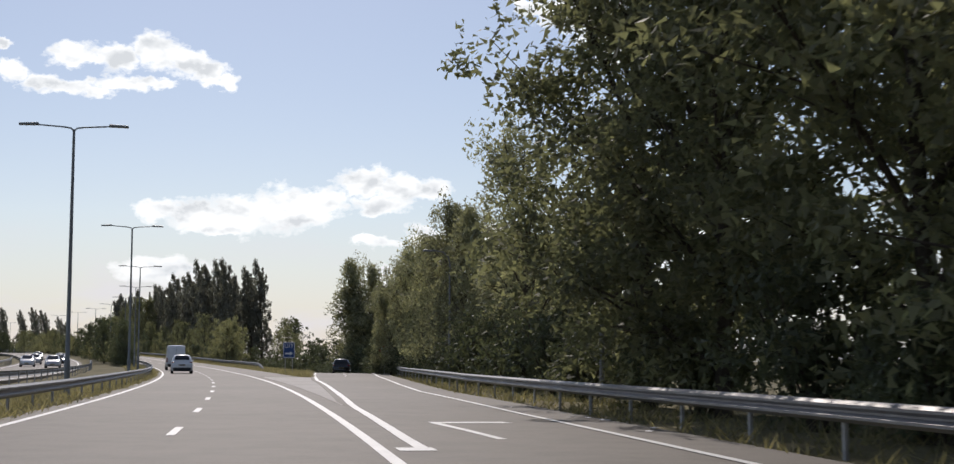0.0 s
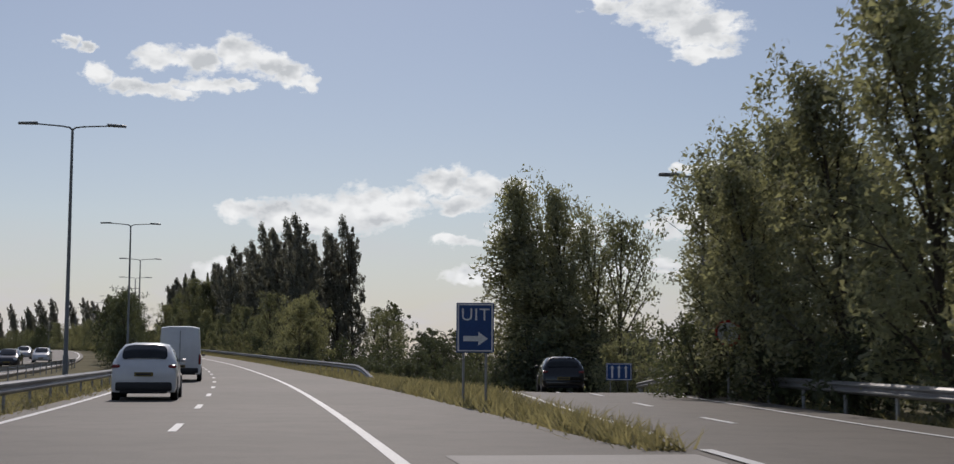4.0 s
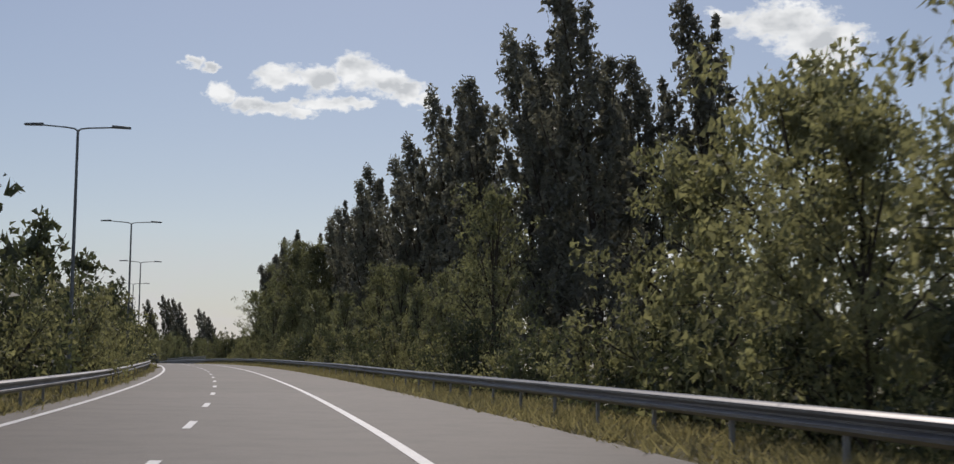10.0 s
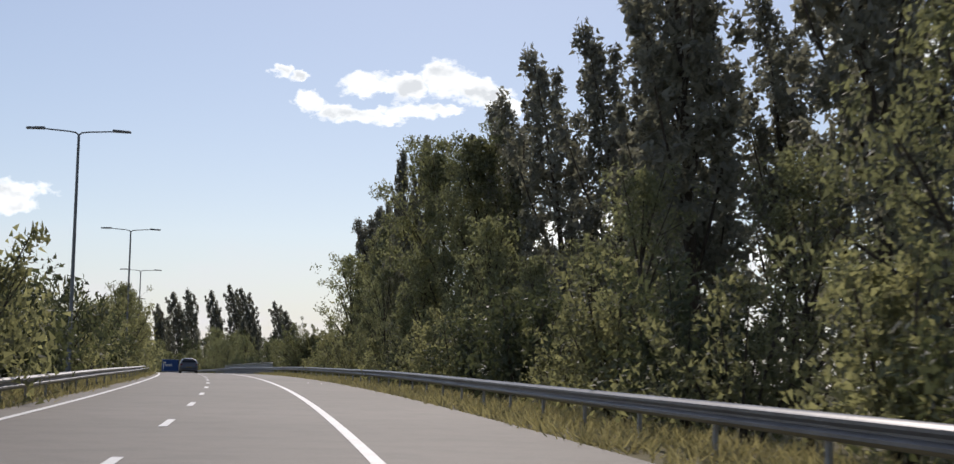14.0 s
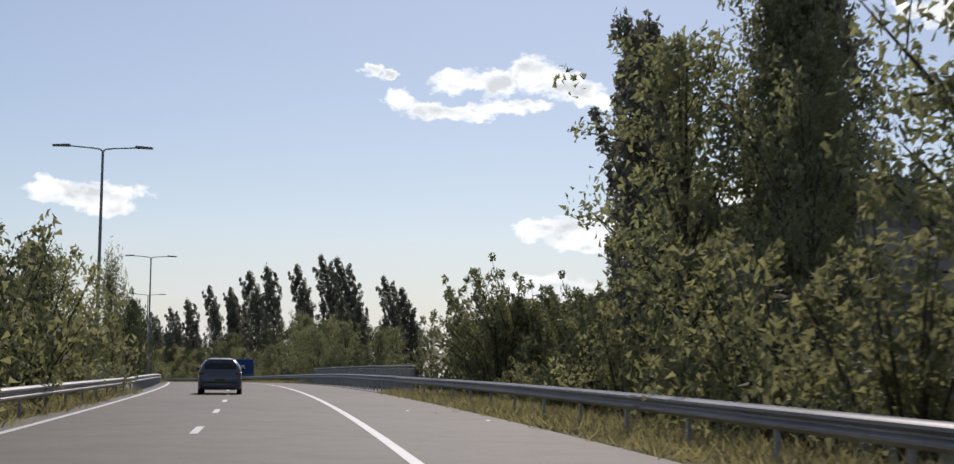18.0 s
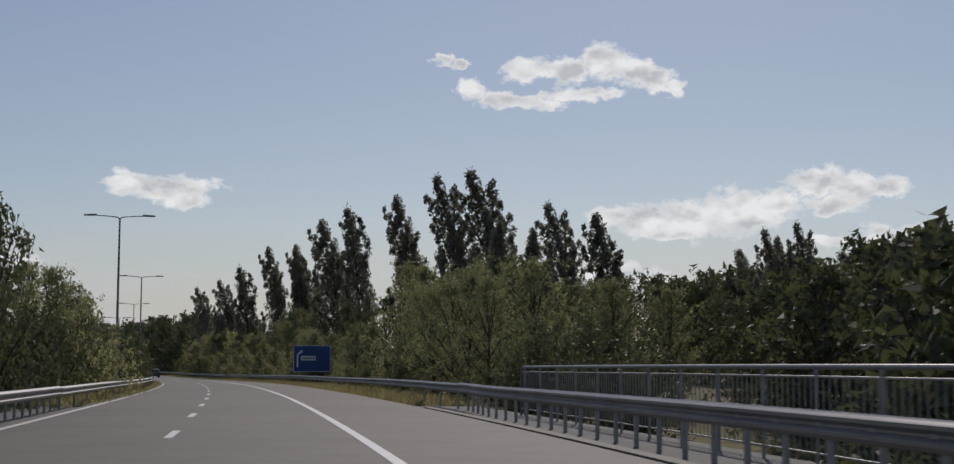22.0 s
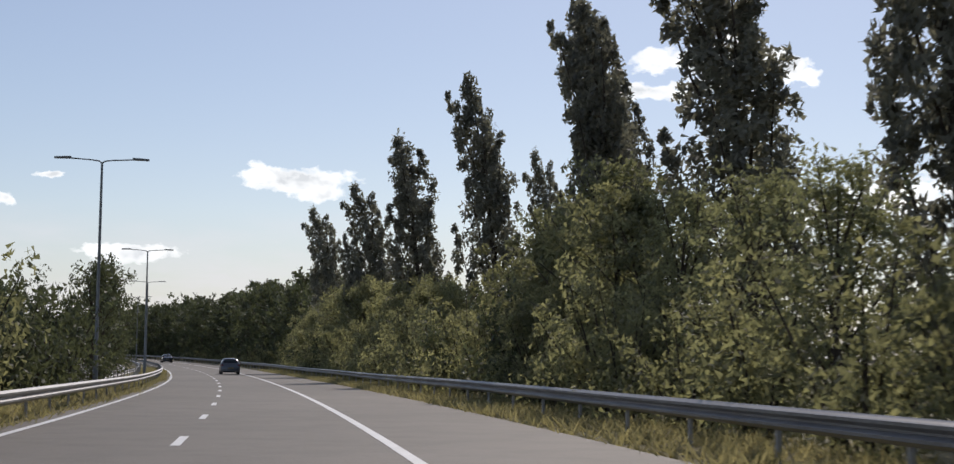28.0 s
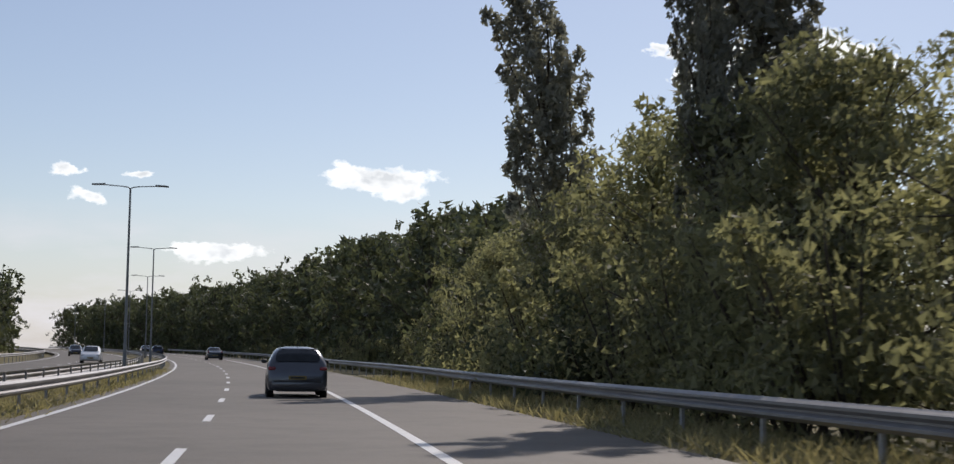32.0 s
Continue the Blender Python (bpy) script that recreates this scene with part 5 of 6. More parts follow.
def sign_face(parent, wdt, hgt, z, mat, border=True):
    part("panel", box((0, 0, z), (wdt, 0.04, hgt), 0.012), mat, parent)
    if border:
        b = 0.035
        pieces = [box((0, -0.024, z + hgt / 2 - 0.05), (wdt - 0.06, 0.006, b)), box((0, -0.024, z - hgt / 2 + 0.05), (wdt - 0.06, 0.006, b)),
                  box((-wdt / 2 + 0.05, -0.024, z), (b, 0.006, hgt - 0.1)), box((wdt / 2 - 0.05, -0.024, z), (b, 0.006, hgt - 0.1))]
        for q in pieces:
            part("border", q, WHITE, parent)


def flat_shape(pts, y, mat, parent, name, label=""):
    n = len(pts)
    vs = [(x, y, z) for x, z in pts] + [(x, y + 0.004, z) for x, z in pts]
    fs = [tuple(range(n)), tuple(reversed(range(n, 2 * n)))] + [(i, i + n, (i + 1) % n + n, (i + 1) % n) for i in range(n)]
    return part(name, (vs, fs), mat, parent, label)


exit_sign = empty("exit_sign", on_road(122, 5.5, -0.1, -3), "blue exit sign with white lettering and an arrow on two posts", "road sign")
sign_face(exit_sign, 1.0, 1.32, 2.15, BLUE)
ob = part("letters", text_mesh("UIT", 0.46, WHITE), WHITE, exit_sign, "white capital letters")
ob.matrix_basis = pose(0, -0.03, 2.48, 90, 0, 0)
flat_shape([(-.32, 1.79), (.08, 1.79), (.08, 1.68), (.34, 1.86), (.08, 2.04), (.08, 1.93), (-.32, 1.93)], -0.03, WHITE, exit_sign, "arrow", "white arrow pointing to the exit")
for x in (-0.3, 0.3):
    part("post", tube([(x, 0.06, -0.3), (x, 0.06, 2.75)], [0.035, 0.035], 8), POST_STEEL, exit_sign, smooth=True)

lane_sign = empty("lane_sign", stand(165, 21.6, -10, 1.0), "small blue lane sign with three white bars", "road sign")
sign_face(lane_sign, 1.5, 1.0, 2.0, BLUE)
for i, x in enumerate((-0.4, 0.0, 0.4)):
    flat_shape([(x - .05, 1.65), (x + .05, 1.65), (x + .05, 2.2), (x + .12, 2.2), (x, 2.36), (x - .12, 2.2), (x - .05, 2.2)], -0.03, WHITE, lane_sign, "lane_bar")
for x in (-0.5, 0.5):
    part("post", tube([(x, 0.06, -0.2), (x, 0.06, 2.5)], [0.03, 0.03], 8), POST_STEEL, lane_sign, smooth=True)

speed_sign = empty("speed_sign", stand(128, 14.6, -10), "round white speed sign with a red rim on a grey post", "road sign")


def disc(r, y, t, seg=28):
    bm = bmesh.new()
    bmesh.ops.create_cone(bm, cap_ends=True, segments=seg, radius1=r, radius2=r, depth=t, matrix=Matrix.Translation((0, y, 2.3)) @ Matrix.Rotation(radians(90), 4, "X"))
    return bm


part("rim", disc(0.42, 0, 0.03), RED, speed_sign, "red rim")
part("face", disc(0.34, -0.014, 0.03), WHITE, speed_sign)
ob = part("letters", text_mesh("70", 0.42, BLACK), BLACK, speed_sign, "black numerals")
ob.matrix_basis = pose(0, -0.034, 2.3, 90, 0, 0)
part("post", tube([(0, 0.05, -0.2), (0, 0.05, 2.7)], [0.035, 0.035], 8), POST_STEEL, speed_sign, smooth=True)

guide = empty("direction_sign", on_road(600, 8.5, -0.2), "large blue direction sign with a white name panel among bushes", "road sign")
sign_face(guide, 3.5, 2.5, 2.55, BLUE)
part("name_panel", box((-0.35, -0.028, 2.6), (1.35, 0.012, 0.42)), WHITE, guide, "white name panel")
for i in range(6):
    part("letter_bar", box((-0.86 + i * 0.2, -0.038, 2.6), (0.12, 0.008, 0.2 + 0.06 * (i % 2))), BLACK, guide)
flat_shape([(-1.42, 1.75), (-1.28, 1.75), (-1.28, 2.9), (-1.0, 3.16), (-1.0, 3.02), (-.86, 3.3), (-1.16, 3.3), (-1.08, 3.22), (-1.42, 2.95)], -0.03, WHITE, guide, "arrow", "white arrow")
for x in (-1.2, 1.2):
    part("post", tube([(x, 0.07, -0.4), (x, 0.07, 3.8)], [0.06, 0.06], 8), POST_STEEL, guide, smooth=True)


# ---- buildings ----
def office(m, label, width, depth, height, floors, bays, wall, name="office_building"):
    b = empty(name, m, label, "building")
    part("wall", box((width / 2, depth / 2, height / 2), (width, depth, height), 0.05), wall, b)
    part("roof", box((width / 2, depth / 2, height + 0.25), (width + 0.6, depth + 0.6, 0.5), 0.05), ROOF, b)
    pane = bpy.data.meshes.new("window")
    fh, bw = height / floors, width / bays
    bm = box((0, 0, 0), (bw * 0.55, 0.12, fh * 0.5), 0.02)
    bm.to_mesh(pane)
    bm.free()
    pane.materials.append(GLASS)
    for fl in range(floors):
        for k in range(bays):
            ob = part("window", pane, GLASS, b)
            ob.location = (bw * (k + 0.5), -0.01, fh * (fl + 0.55))
    return b


ox, oy, oz = -21.0, 469.0, -0.6
office_b = office(pose(ox, oy, oz, 0, 0, -4), "long low grey office building with dark window bands", 34, 16, 7.6, 2, 14, PANEL_WALL)
part("roof_box", box((16.9, 6, 8.9), (6.8, 6, 1.9), 0.05), ROOF, office_b, "grey plant room")
part("roof_box", box((24.6, 6, 9.1), (7.2, 6, 2.4), 0.05), PANEL_WALL, office_b, "dark plant room")

hotel = empty("hotel_building", pose(-116.3, 532.1, -1.0, 0, 0, -45), "dark grey hotel block with small windows and a jutting roof", "building")
part("wall", box((13, 8, 10.3), (26, 16, 20.6), 0.05), BRICK_WALL, hotel)
part("top_storey", box((13, 8, 22.25), (25.6, 15.6, 3.3), 0.03), PANEL_WALL, hotel, "dark recessed top storey")
part("roof", box((13, 8, 24.15), (29.7, 19.7, 0.5), 0.08), ROOF, hotel, "jutting flat roof")
part("roof_house", box((15, 8.5, 25.5), (15, 8, 2.2), 0.1), PANEL_WALL, hotel, "dark plant room on the roof")
part("cornice", box((13, -0.08, 20.7), (26.1, 0.2, 0.25)), ROOF, hotel, "pale ledge under the top storey")
part("corner_strip", box((0.9, -0.03, 10.3), (0.16, 0.12, 20.4)), ROOF, hotel, "narrow downpipe strip")
for i in range(44):
    part("slat", box((0.6 + i * 0.58, 0.14, 22.2), (0.09, 0.1, 2.6)), ROOF, hotel)
hw = bpy.data.meshes.new("window")
bm = box((0, 0, 0), (1.2, 0.14, 1.5), 0.02)
bm.to_mesh(hw)
bm.free()
hw.materials.append(GLASS)
hf = bpy.data.meshes.new("window_frame")
bm = bmesh.new()
for c, size in (((0, 0, 0.8), (1.4, 0.2, 0.09)), ((0, 0, -0.8), (1.5, 0.26, 0.09)), ((-0.65, 0, 0), (0.09, 0.2, 1.5)), ((0.65, 0, 0), (0.09, 0.2, 1.5)), ((0.1, 0, 0), (0.06, 0.18, 1.5))):
    box_bm(bm, c, size)
bm.to_mesh(hf)
bm.free()
hf.materials.append(ROOF)
for fl in range(7):
    places = [(2.4 + k * 3.6 + 0.55 * (fl % 2), -0.01, 1.7 + fl * 2.85, 0) for k in range(7)] + [(-0.01, 2.6 + k * 3.8, 1.7 + fl * 2.85, 90) for k in range(4)]
    for x, y, z, turn in places:
        ob = part("window", hw, GLASS, hotel)
        ob.matrix_basis = pose(x, y, z, 0, 0, turn)
        part("frame", hf, ROOF, ob)
part("sign_arc", tube([(-0.5 + 0.55 * math.cos(q), -1.75, 25.15 + 0.85 * math.sin(q)) for q in np.linspace(1.9, 5.0, 12)], list(np.linspace(0.04, 0.09, 6)) + list(np.linspace(0.09, 0.04, 6)), 6), ROOF, hotel, "curved roof sign stroke", smooth=True)
for i in range(7):
    part("letter_bar", box((0.2 + i * 0.78, -1.75, 25.0), (0.5, 0.14, 1.0), 0.03), ROOF, hotel, "grey roof letter bar")
for i in range(4):
    part("letter_bar", box((16.6 + i * 0.85, -1.75, 25.05), (0.55, 0.14, 1.1), 0.03), ROOF, hotel, "grey roof letter bar")
ob = part("letters", text_mesh("HOTEL", 1.5, ROOF), ROOF, hotel, "grey roof letters")
ob.matrix_basis = pose(23.4, -1.75, 25.05, 90, 0, 0)
part("letter_rail", box((13, -1.75, 24.46), (26, 0.1, 0.1)), WHITE, hotel, "thin white rail under the letters")


# ---- vehicles ----
def car_shell(stations):
    """Lofted body: each station is (y, half width at sill, half width at belt, half width at roof, z sill, z belt, z roof)."""
    rings = []
    for y, ws, wb, wr, zs, zb, zr in stations:
        ring = [(ws * 0.94, y, zs), (ws, y, zs + 0.12), (ws * 1.005, y, zs * 0.45 + zb * 0.55), (wb, y, zb)]
        ring += [(wb * 0.35 + wr * 0.65 + 0.01, y, zb * 0.3 + zr * 0.7), (wr, y, zr - 0.04 * (zr > zb + 0.1)), (wr * 0.55, y, zr + 0.02 * (zr > zb + 0.1))]
        rings.append(ring + [(-x, yy, z) for x, yy, z in reversed(ring)])
    n = len(rings[0])
    vs = [p for r in rings for p in r]
    fs = [(i * n + k, (i + 1) * n + k, (i + 1) * n + (k + 1) % n, i * n + (k + 1) % n) for i in range(len(rings) - 1) for k in range(n)]
    fs += [tuple(range(n)), tuple(reversed(range((len(rings) - 1) * n, len(rings) * n)))]
    return vs, fs


def lerp(a, b, t):
    return tuple(x * (1 - t) + y * t for x, y in zip(a, b))


def quad_panel(a, b, c, d, off, thick=0.012):
    """A slightly domed panel over the quad a b c d, pushed out by off along its normal."""
    a, b, c, d = Vector(a), Vector(b), Vector(c), Vector(d)
    nrm = (b - a).cross(d - a).normalized()
    vs, fs, k = [], [], 4
    for i in range(k + 1):
        for j in range(k + 1):
            uu, vv = i / k, j / k
            p = a * (1 - uu) * (1 - vv) + b * uu * (1 - vv) + c * uu * vv + d * (1 - uu) * vv
            dome = 0.03 * (1 - (2 * uu - 1) ** 2) * (1 - (2 * vv - 1) ** 2)
            vs.append(tuple(p + nrm * (off + dome)))
    for i in range(k):
        for j in range(k):
            fs.append((i * (k + 1) + j, (i + 1) * (k + 1) + j, (i + 1) * (k + 1) + j + 1, i * (k + 1) + j + 1))
    return vs, fs


def rear_glass(st):
    """The rear window, bent over the stations of the tail."""
    vs, fs, rows, cols = [], [], 11, 11
    for i in range(rows):
        f = (0.1 + 0.82 * i / (rows - 1)) * (len(st) - 1)
        j = min(int(f), len(st) - 2)
        q = lerp(st[j], st[j + 1], f - j)
        rise = 1.0 if q[6] > q[5] + 0.1 else 0.0
        for k in range(cols):
            g = (-0.96 + 1.92 * k / (cols - 1)) * (1 - 0.13 * abs(2 * i / (rows - 1) - 1) ** 4)
            dome = 0.02 if abs(g) < 0.55 else 0.02 - (abs(g) - 0.55) / 0.45 * 0.06
            vs.append((g * q[3], q[0] - 0.02, q[6] + dome * rise + 0.022))
    for i in range(rows - 1):
        for k in range(cols - 1):
            fs.append((i * cols + k, i * cols + k + 1, (i + 1) * cols + k + 1, (i + 1) * cols + k))
    return vs, fs


def wheel(parent, x, y, r=0.31, wdt=0.2):
    side = 1 if x > 0 else -1
    prof = [(r * 0.62, -wdt / 2), (r * 0.94, -wdt / 2), (r, -wdt * 0.34), (r, wdt * 0.34), (r * 0.94, wdt / 2), (r * 0.62, wdt / 2)]
    seg, vs, fs = 24, [], []
    for k in range(seg):
        a = 2 * math.pi * k / seg
        for rr, d in prof:
            vs.append((d, math.cos(a) * rr, math.sin(a) * rr))
    n = len(prof)
    for k in range(seg):
        k2 = (k + 1) % seg
        for i in range(n):
            fs.append((k * n + i, k2 * n + i, k2 * n + (i + 1) % n, k * n + (i + 1) % n))
    tyre = part("tyre", (vs, fs), RUBBER, parent, smooth=True)
    tyre.matrix_basis = pose(x - side * wdt * 0.1, y, r)
    bm = bmesh.new()
    bmesh.ops.create_cone(bm, cap_ends=True, segments=24, radius1=r * 0.63, radius2=r * 0.56, depth=0.05, matrix=Matrix.Rotation(radians(90), 4, "Y"))
    for k in range(5):
        a = 2 * math.pi * k / 5
        box_bm(bm, (0.03, math.cos(a) * r * 0.33, math.sin(a) * r * 0.33), (0.025, 0.09, 0.09), 0.01)
    rim = part("rim", bm, RIM, tyre)
    rim.matrix_basis = pose(side * wdt * 0.36, 0, 0)


SHAPES = {
    # y from the rear bumper; sill, belt and roof half widths; sill, belt and roof heights
    "hatch": [(0.0, .74, .70, .62, .34, .62, .64), (0.06, .84, .80, .66, .22, .72, .78), (0.16, .86, .84, .70, .20, .92, .98), (0.32, .865, .85, .655, .20, .97, 1.22), (0.56, .865, .85, .61, .20, .97, 1.39), (1.4, .865, .855, .60, .19, .96, 1.46),
              (2.3, .865, .85, .59, .19, .94, 1.43), (2.75, .865, .85, .56, .19, .93, 1.22), (3.25, .86, .83, .70, .20, .91, .95), (3.7, .84, .79, .66, .21, .84, .88), (4.05, .78, .70, .58, .24, .70, .74), (4.2, .62, .55, .45, .34, .55, .58)],
    "suv": [(0.0, .76, .74, .68, .38, .74, .78), (0.06, .88, .86, .72, .24, .84, .92), (0.2, .90, .88, .68, .22, 1.02, 1.10), (0.42, .905, .89, .64, .22, 1.06, 1.38), (0.72, .905, .89, .62, .22, 1.06, 1.56), (1.5, .905, .89, .64, .22, 1.04, 1.62),
            (2.4, .905, .885, .64, .22, 1.02, 1.58), (2.95, .90, .88, .62, .22, 1.01, 1.32), (3.4, .89, .86, .74, .22, 1.0, 1.04), (3.95, .87, .82, .7, .24, .92, .96), (4.25, .80, .72, .6, .28, .76, .80), (4.4, .64, .56, .46, .36, .58, .60)],
    "saloon": [(0.0, .74, .72, .66, .36, .70, .74), (0.06, .87, .85, .72, .22, .82, .88), (0.45, .885, .87, .70, .20, .96, 1.0), (0.85, .89, .87, .58, .20, .96, 1.08), (1.45, .89, .875, .58, .19, .95, 1.40), (2.1, .89, .875, .60, .19, .94, 1.44),
               (2.7, .89, .87, .60, .19, .93, 1.39), (3.25, .885, .86, .58, .19, .92, 1.12), (3.6, .88, .84, .74, .20, .90, .94), (4.2, .86, .80, .68, .22, .82, .86), (4.5, .78, .70, .58, .26, .68, .72), (4.65, .62, .55, .45, .34, .54, .57)],
    "van": [(0.0, .92, .90, .86, .42, 1.2, 2.44), (0.04, .99, .96, .88, .36, 1.2, 2.56), (0.5, 1.0, .97, .89, .32, 1.2, 2.6), (2.5, 1.0, .97, .89, .30, 1.2, 2.6), (4.1, 1.0, .97, .88, .30, 1.2, 2.56), (4.5, 1.0, .97, .82, .30, 1.2, 2.36), (5.1, .98, .94, .76, .30, 1.16, 1.34), (5.6, .94, .86, .7, .32, 1.0, 1.05), (5.85, .8, .7, .6, .4, .7, .74)],
}


def car(shape, paint, label, m):
    st = SHAPES[shape]
    c = empty("van" if shape == "van" else "car", m, label, "van" if shape == "van" else "car")
    part("body", car_shell(st), paint, c, smooth=True)
    L = st[-1][0]

    def corner(i, kind, sx):
        y, ws, wb, wr, zs, zb, zr = st[i]
        return (sx * (wb if kind == "belt" else wr), y, zb if kind == "belt" else zr)

    if shape != "van":
        k = 0.9
        part("rear_window", rear_glass(st[2:5]), GLASS, c, smooth=True)
        fa, fb = (6, 8)
        a, b, cc, d = corner(fb, "roof", 1), corner(fb, "roof", -1), corner(fa, "roof", -1), corner(fa, "roof", 1)
        a, b, cc, d = ((p[0] * k, p[1], p[2]) for p in (a, b, cc, d))
        part("windscreen", quad_panel(lerp(a, d, 0.1), lerp(b, cc, 0.1), lerp(cc, b, 0.06), lerp(d, a, 0.06), 0.03), GLASS, c, smooth=True)
        for sx in (-1, 1):
            for i0, i1 in ((3, 5), (5, 7)):
                y0, y1 = st[i0][0] + (0.22 if i0 == 3 else 0.04), st[i1][0] - (0.04 if i0 == 3 else 0.0)
                zb0, zb1 = st[i0][5] + 0.03, st[i1][5] + 0.03
                q0 = (sx * (st[i0][2] + 0.0), y0, zb0)
                q1 = (sx * (st[i1][2] + 0.0), y1 + (0.15 if i0 == 5 else 0), zb1)
                zt0, zt1 = st[i0 + 1][6] - 0.09, st[i1][6] - (0.09 if i1 < 7 else 0.02)
                q2 = (sx * (st[i1][3] + 0.035), y1 - (0.05 if i0 == 5 else 0), zt1)
                q3 = (sx * (st[i0 + 1][3] + 0.035), y0 + (0.22 if i0 == 3 else 0), zt0)
                quad = (q0, q1, q2, q3) if sx > 0 else (q1, q0, q3, q2)
                part("side_window", quad_panel(*quad, 0.004), GLASS, c, smooth=True)
    else:
        part("door_gap", box((0, -0.006, 1.45), (0.02, 0.03, 1.9)), TRIM, c)
        part("windscreen", quad_panel((.80, 5.1, 1.36), (-.80, 5.1, 1.36), (-.78, 4.55, 2.28), (.78, 4.55, 2.28), 0.03), GLASS, c, smooth=True)
    zl = st[1][5]
    for sx in (-1, 1):
        if shape == "van":
            part("tail_light", box((sx * 0.93, 0.02, 1.05), (0.12, 0.1, 0.5), 0.03), LAMP_RED, c, smooth=True)
        else:
            part("tail_light", box((sx * st[2][1] * 0.86, 0.13, zl + 0.12), (0.24, 0.16, 0.12), 0.055), LAMP_RED, c, smooth=True)
        part("headlight", box((sx * st[-2][1] * 0.82, L - 0.18, st[-2][5] - 0.02), (0.32, 0.22, 0.15), 0.06), LAMP_CLEAR, c, smooth=True)
        mir = box((sx * (st[7][1] if shape != "van" else 1.0) * 1.09, (st[7][0] if shape != "van" else 4.75) - 0.1, st[6][5] + 0.09), (0.17, 0.1, 0.12), 0.045)
        part("mirror", mir, TRIM if shape != "suv" else paint, c, smooth=True)
    wb = {"hatch": (0.78, 3.32, .31), "suv": (0.85, 3.55, .34), "saloon": (0.95, 3.75, .32), "van": (1.1, 4.75, .36)}[shape]
    for sx in (-1, 1):
        for y in wb[:2]:
            arch = bmesh.new()
            bmesh.ops.create_cone(arch, cap_ends=True, segments=24, radius1=wb[2] * 1.13, radius2=wb[2] * 1.13, depth=0.05, matrix=Matrix.Translation((sx * (st[4][1] - 0.012), y, wb[2])) @ Matrix.Rotation(radians(90), 4, "Y"))
            part("wheel_arch", arch, TRIM, c)
            wheel(c, sx * (st[4][1] - 0.07), y, wb[2])
    part("bumper", box((0, 0.05, st[1][4] + 0.16), (st[1][1] * 1.78, 0.16, 0.26), 0.06), paint if shape in ("hatch", "saloon") else TRIM, c, smooth=True)
    part("diffuser", box((0, 0.09, st[1][4] + 0.02), (st[1][1] * 1.5, 0.16, 0.12), 0.04), TRIM, c, smooth=True)
    part("number_plate", box((0, -0.04, st[1][4] + (0.36 if shape != "suv" else 0.5)), (0.52, 0.02, 0.115), 0.004), PLATE, c, "yellow number plate with a plain bar")
    part("plate_bar", box((0, -0.053, st[1][4] + (0.36 if shape != "suv" else 0.5)), (0.4, 0.006, 0.05)), BLACK, c)
    part("front_plate", box((0, L + 0.0, 0.45), (0.52, 0.03, 0.115), 0.004), PLATE, c)
    if shape == "hatch":
        part("boot_seam", box((0, 0.035, 0.60), (1.5, 0.05, 0.012), 0.004), TRIM, c)
        part("bumper_strip", box((0, -0.025, st[1][4] + 0.25), (1.36, 0.03, 0.05), 0.012), TRIM, c, "black rubber strip")
        part("roof_lip", box((0, 0.60, 1.405), (1.12, 0.16, 0.03), 0.012), paint, c, smooth=True)
        part("aerial", tube([(0, 0.95, 1.45), (0, 0.85, 1.62)], [0.008, 0.005], 5), TRIM, c)
        part("wiper", tube([(-.05, 0.28, 1.05), (.35, 0.34, 1.1)], [0.012, 0.008], 5), TRIM, c)
    return c


GREY_PAINT = paint_material("grey_metallic_paint", (0.10, 0.105, 0.12), 0.3, 0.6)
WHITE_PAINT = paint_material("white_paint", (0.72, 0.73, 0.74), 0.3, 0.0)
BLACK_PAINT = paint_material("black_paint", (0.012, 0.012, 0.014), 0.22, 0.2)
SILVER_PAINT = paint_material("silver_paint", (0.42, 0.43, 0.45), 0.28, 0.7)
BLUE_PAINT = paint_material("dark_blue_paint", (0.02, 0.03, 0.06), 0.25, 0.4)

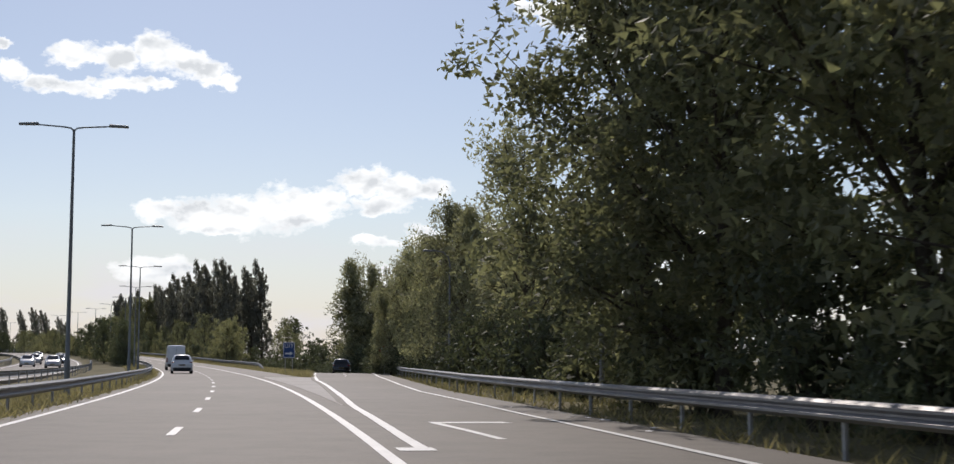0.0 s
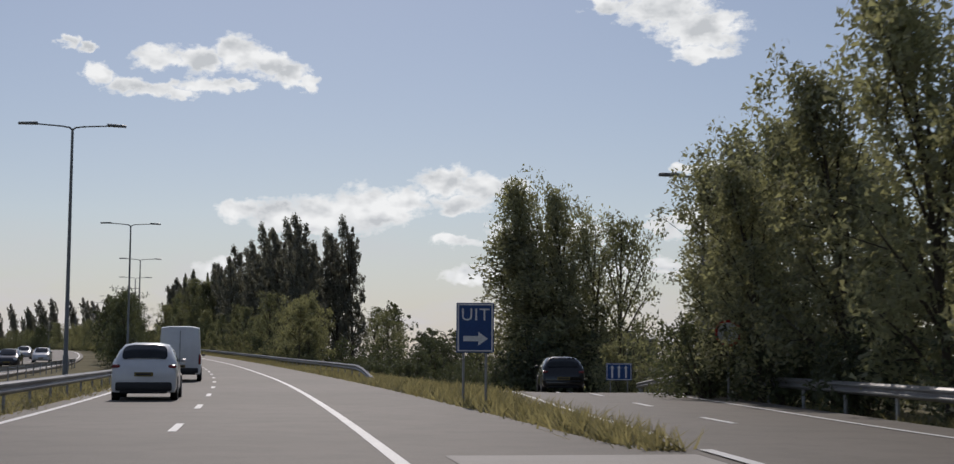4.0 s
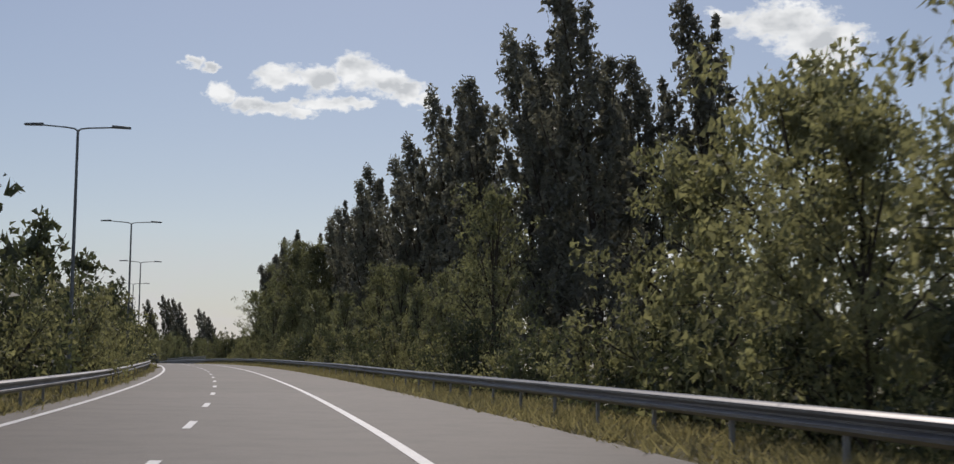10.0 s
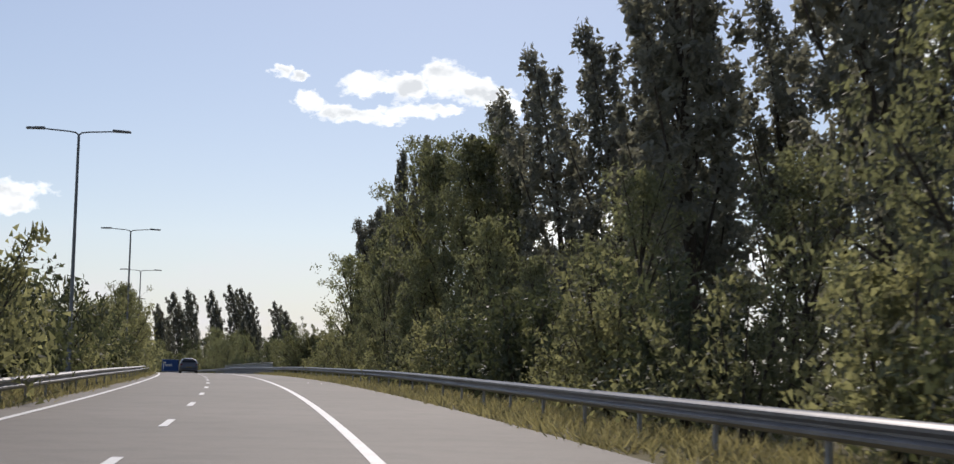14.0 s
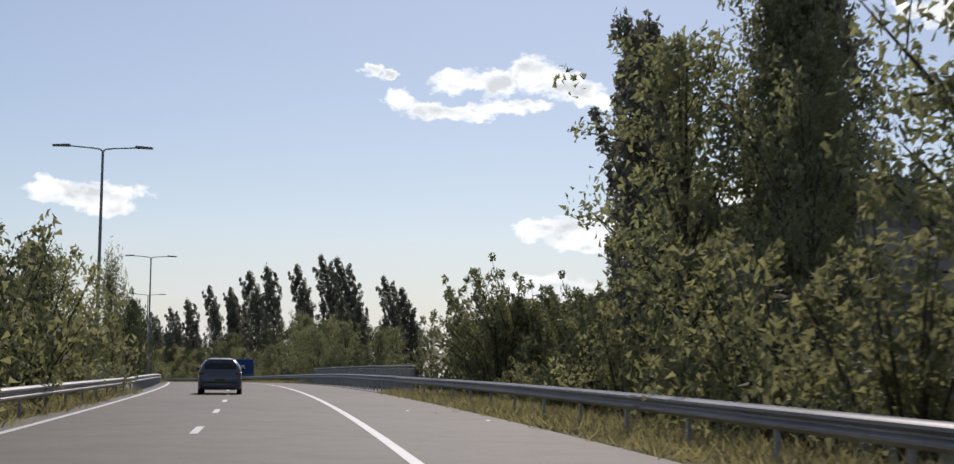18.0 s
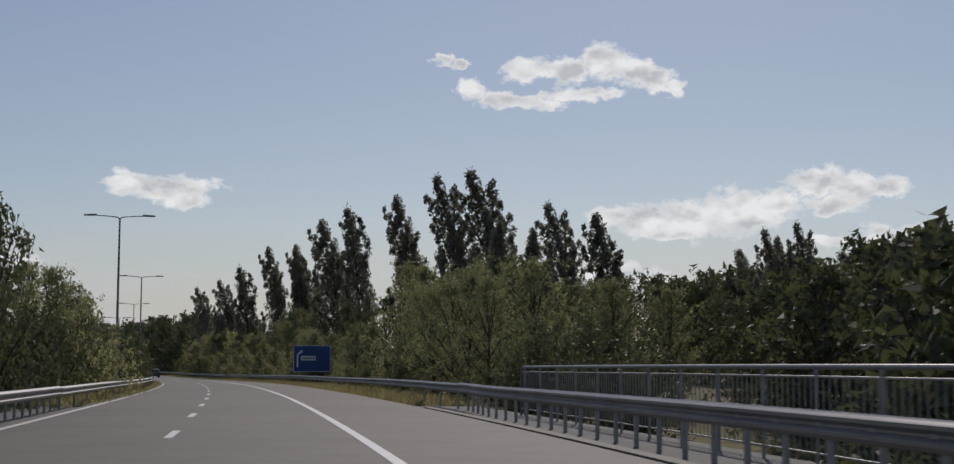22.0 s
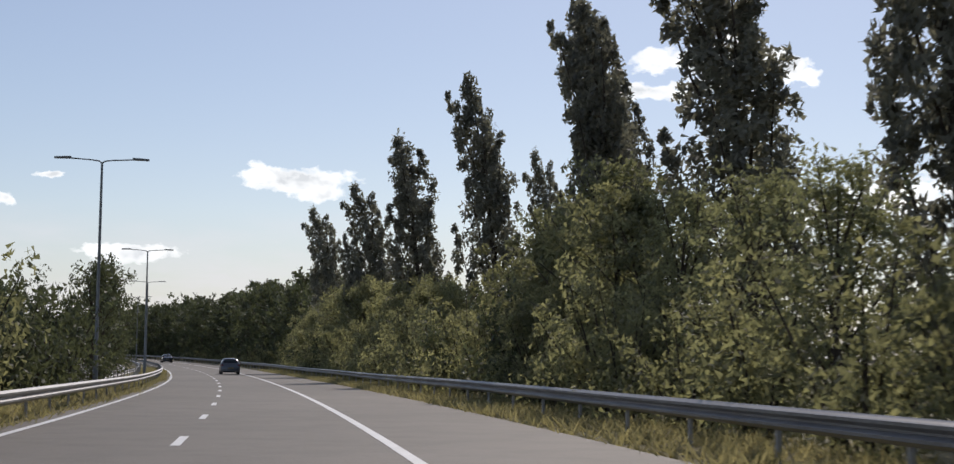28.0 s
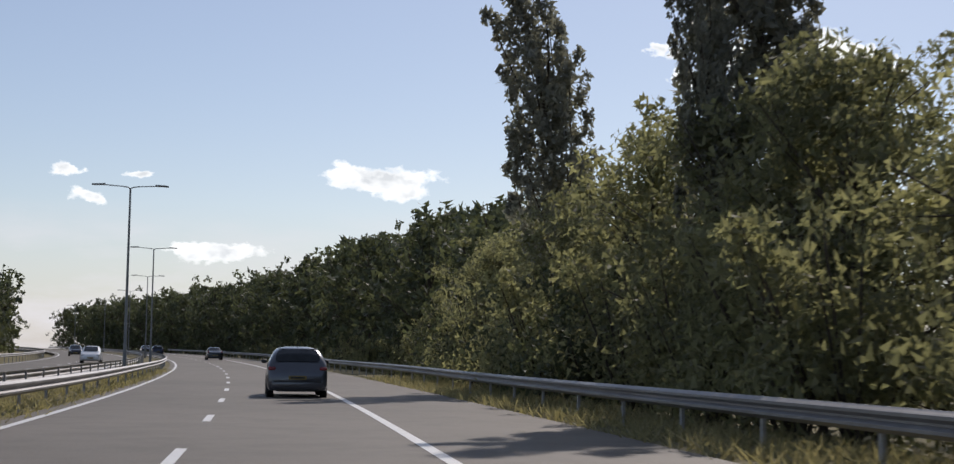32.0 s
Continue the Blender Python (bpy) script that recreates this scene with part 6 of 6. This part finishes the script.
car("suv", WHITE_PAINT, "white compact car with dark rear window in the fast lane", on_road(126.0, -3.3))
car("van", WHITE_PAINT, "tall white panel van in the fast lane", on_road(154.0, -3.25))
car("hatch", BLACK_PAINT, "black hatchback on the exit lane", on_road(142, float(ramp_l(142) + ramp_r(142)) / 2 - 0.3, -0.01, -9))
car("hatch", GREY_PAINT, "dark grey hatchback passing in the fast lane", on_road(440.0, -1.95))
car("hatch", GREY_PAINT, "dark grey hatchback driving ahead in the lane", on_road(729, 0.25))
car("saloon", BLACK_PAINT, "black car far ahead in the lane", on_road(851, 0.1))
car("hatch", BLUE_PAINT, "dark car far ahead in the fast lane", on_road(915, -3.0))
car("saloon", BLACK_PAINT, "dark car far ahead in the fast lane", on_road(935, -3.1))
for s, k, paint, label in ((176, 3.0, SILVER_PAINT, "silver oncoming car"), (188, 6.4, WHITE_PAINT, "white oncoming car"), (203, 3.0, BLACK_PAINT, "black oncoming car"), (214, 6.4, SILVER_PAINT, "pale oncoming car"), (236, 3.0, WHITE_PAINT, "white oncoming car"), (262, 6.4, SILVER_PAINT, "silver oncoming car"),
                           (818, 3.0, WHITE_PAINT, "white oncoming car"), (884, 6.4, BLACK_PAINT, "black oncoming car"), (760, 6.4, SILVER_PAINT, "silver oncoming car")):
    car("hatch" if int(s) % 3 else "saloon", paint, label + " on the far carriageway", on_road(s, float(opp_in(s)) - k, -0.01, 180))


# ---- scraps on the shoulder ----
scrap_rng = random.Random(21)
for i in range(16):
    s = scrap_rng.choice((scrap_rng.uniform(366, 384), scrap_rng.uniform(408, 424), scrap_rng.uniform(22, 40)))
    w = scrap_rng.uniform(3.4, 4.9) if s > 100 else scrap_rng.uniform(6.5, 7.2)
    k = scrap_rng.uniform(0.05, 0.11)
    bm = bmesh.new()
    bmesh.ops.create_icosphere(bm, subdivisions=1, radius=k)
    for v in bm.verts:
        v.co.x *= 1 + scrap_rng.uniform(-.4, .6)
        v.co.z = abs(v.co.z) * scrap_rng.uniform(0.15, 0.45)
    me = bpy.data.meshes.new("litter")
    bm.to_mesh(me)
    bm.free()
    me.materials.append(WHITE if i % 3 else TRIM)
    ob = new("litter", me)
    ob.matrix_basis = on_road(s, w, 0.0, scrap_rng.uniform(-80, 80))
    tagged(ob, "crumpled white scrap lying on the asphalt shoulder" if i % 3 else "dark scrap of rubber lying on the asphalt shoulder", "litter", "litter on the shoulder")
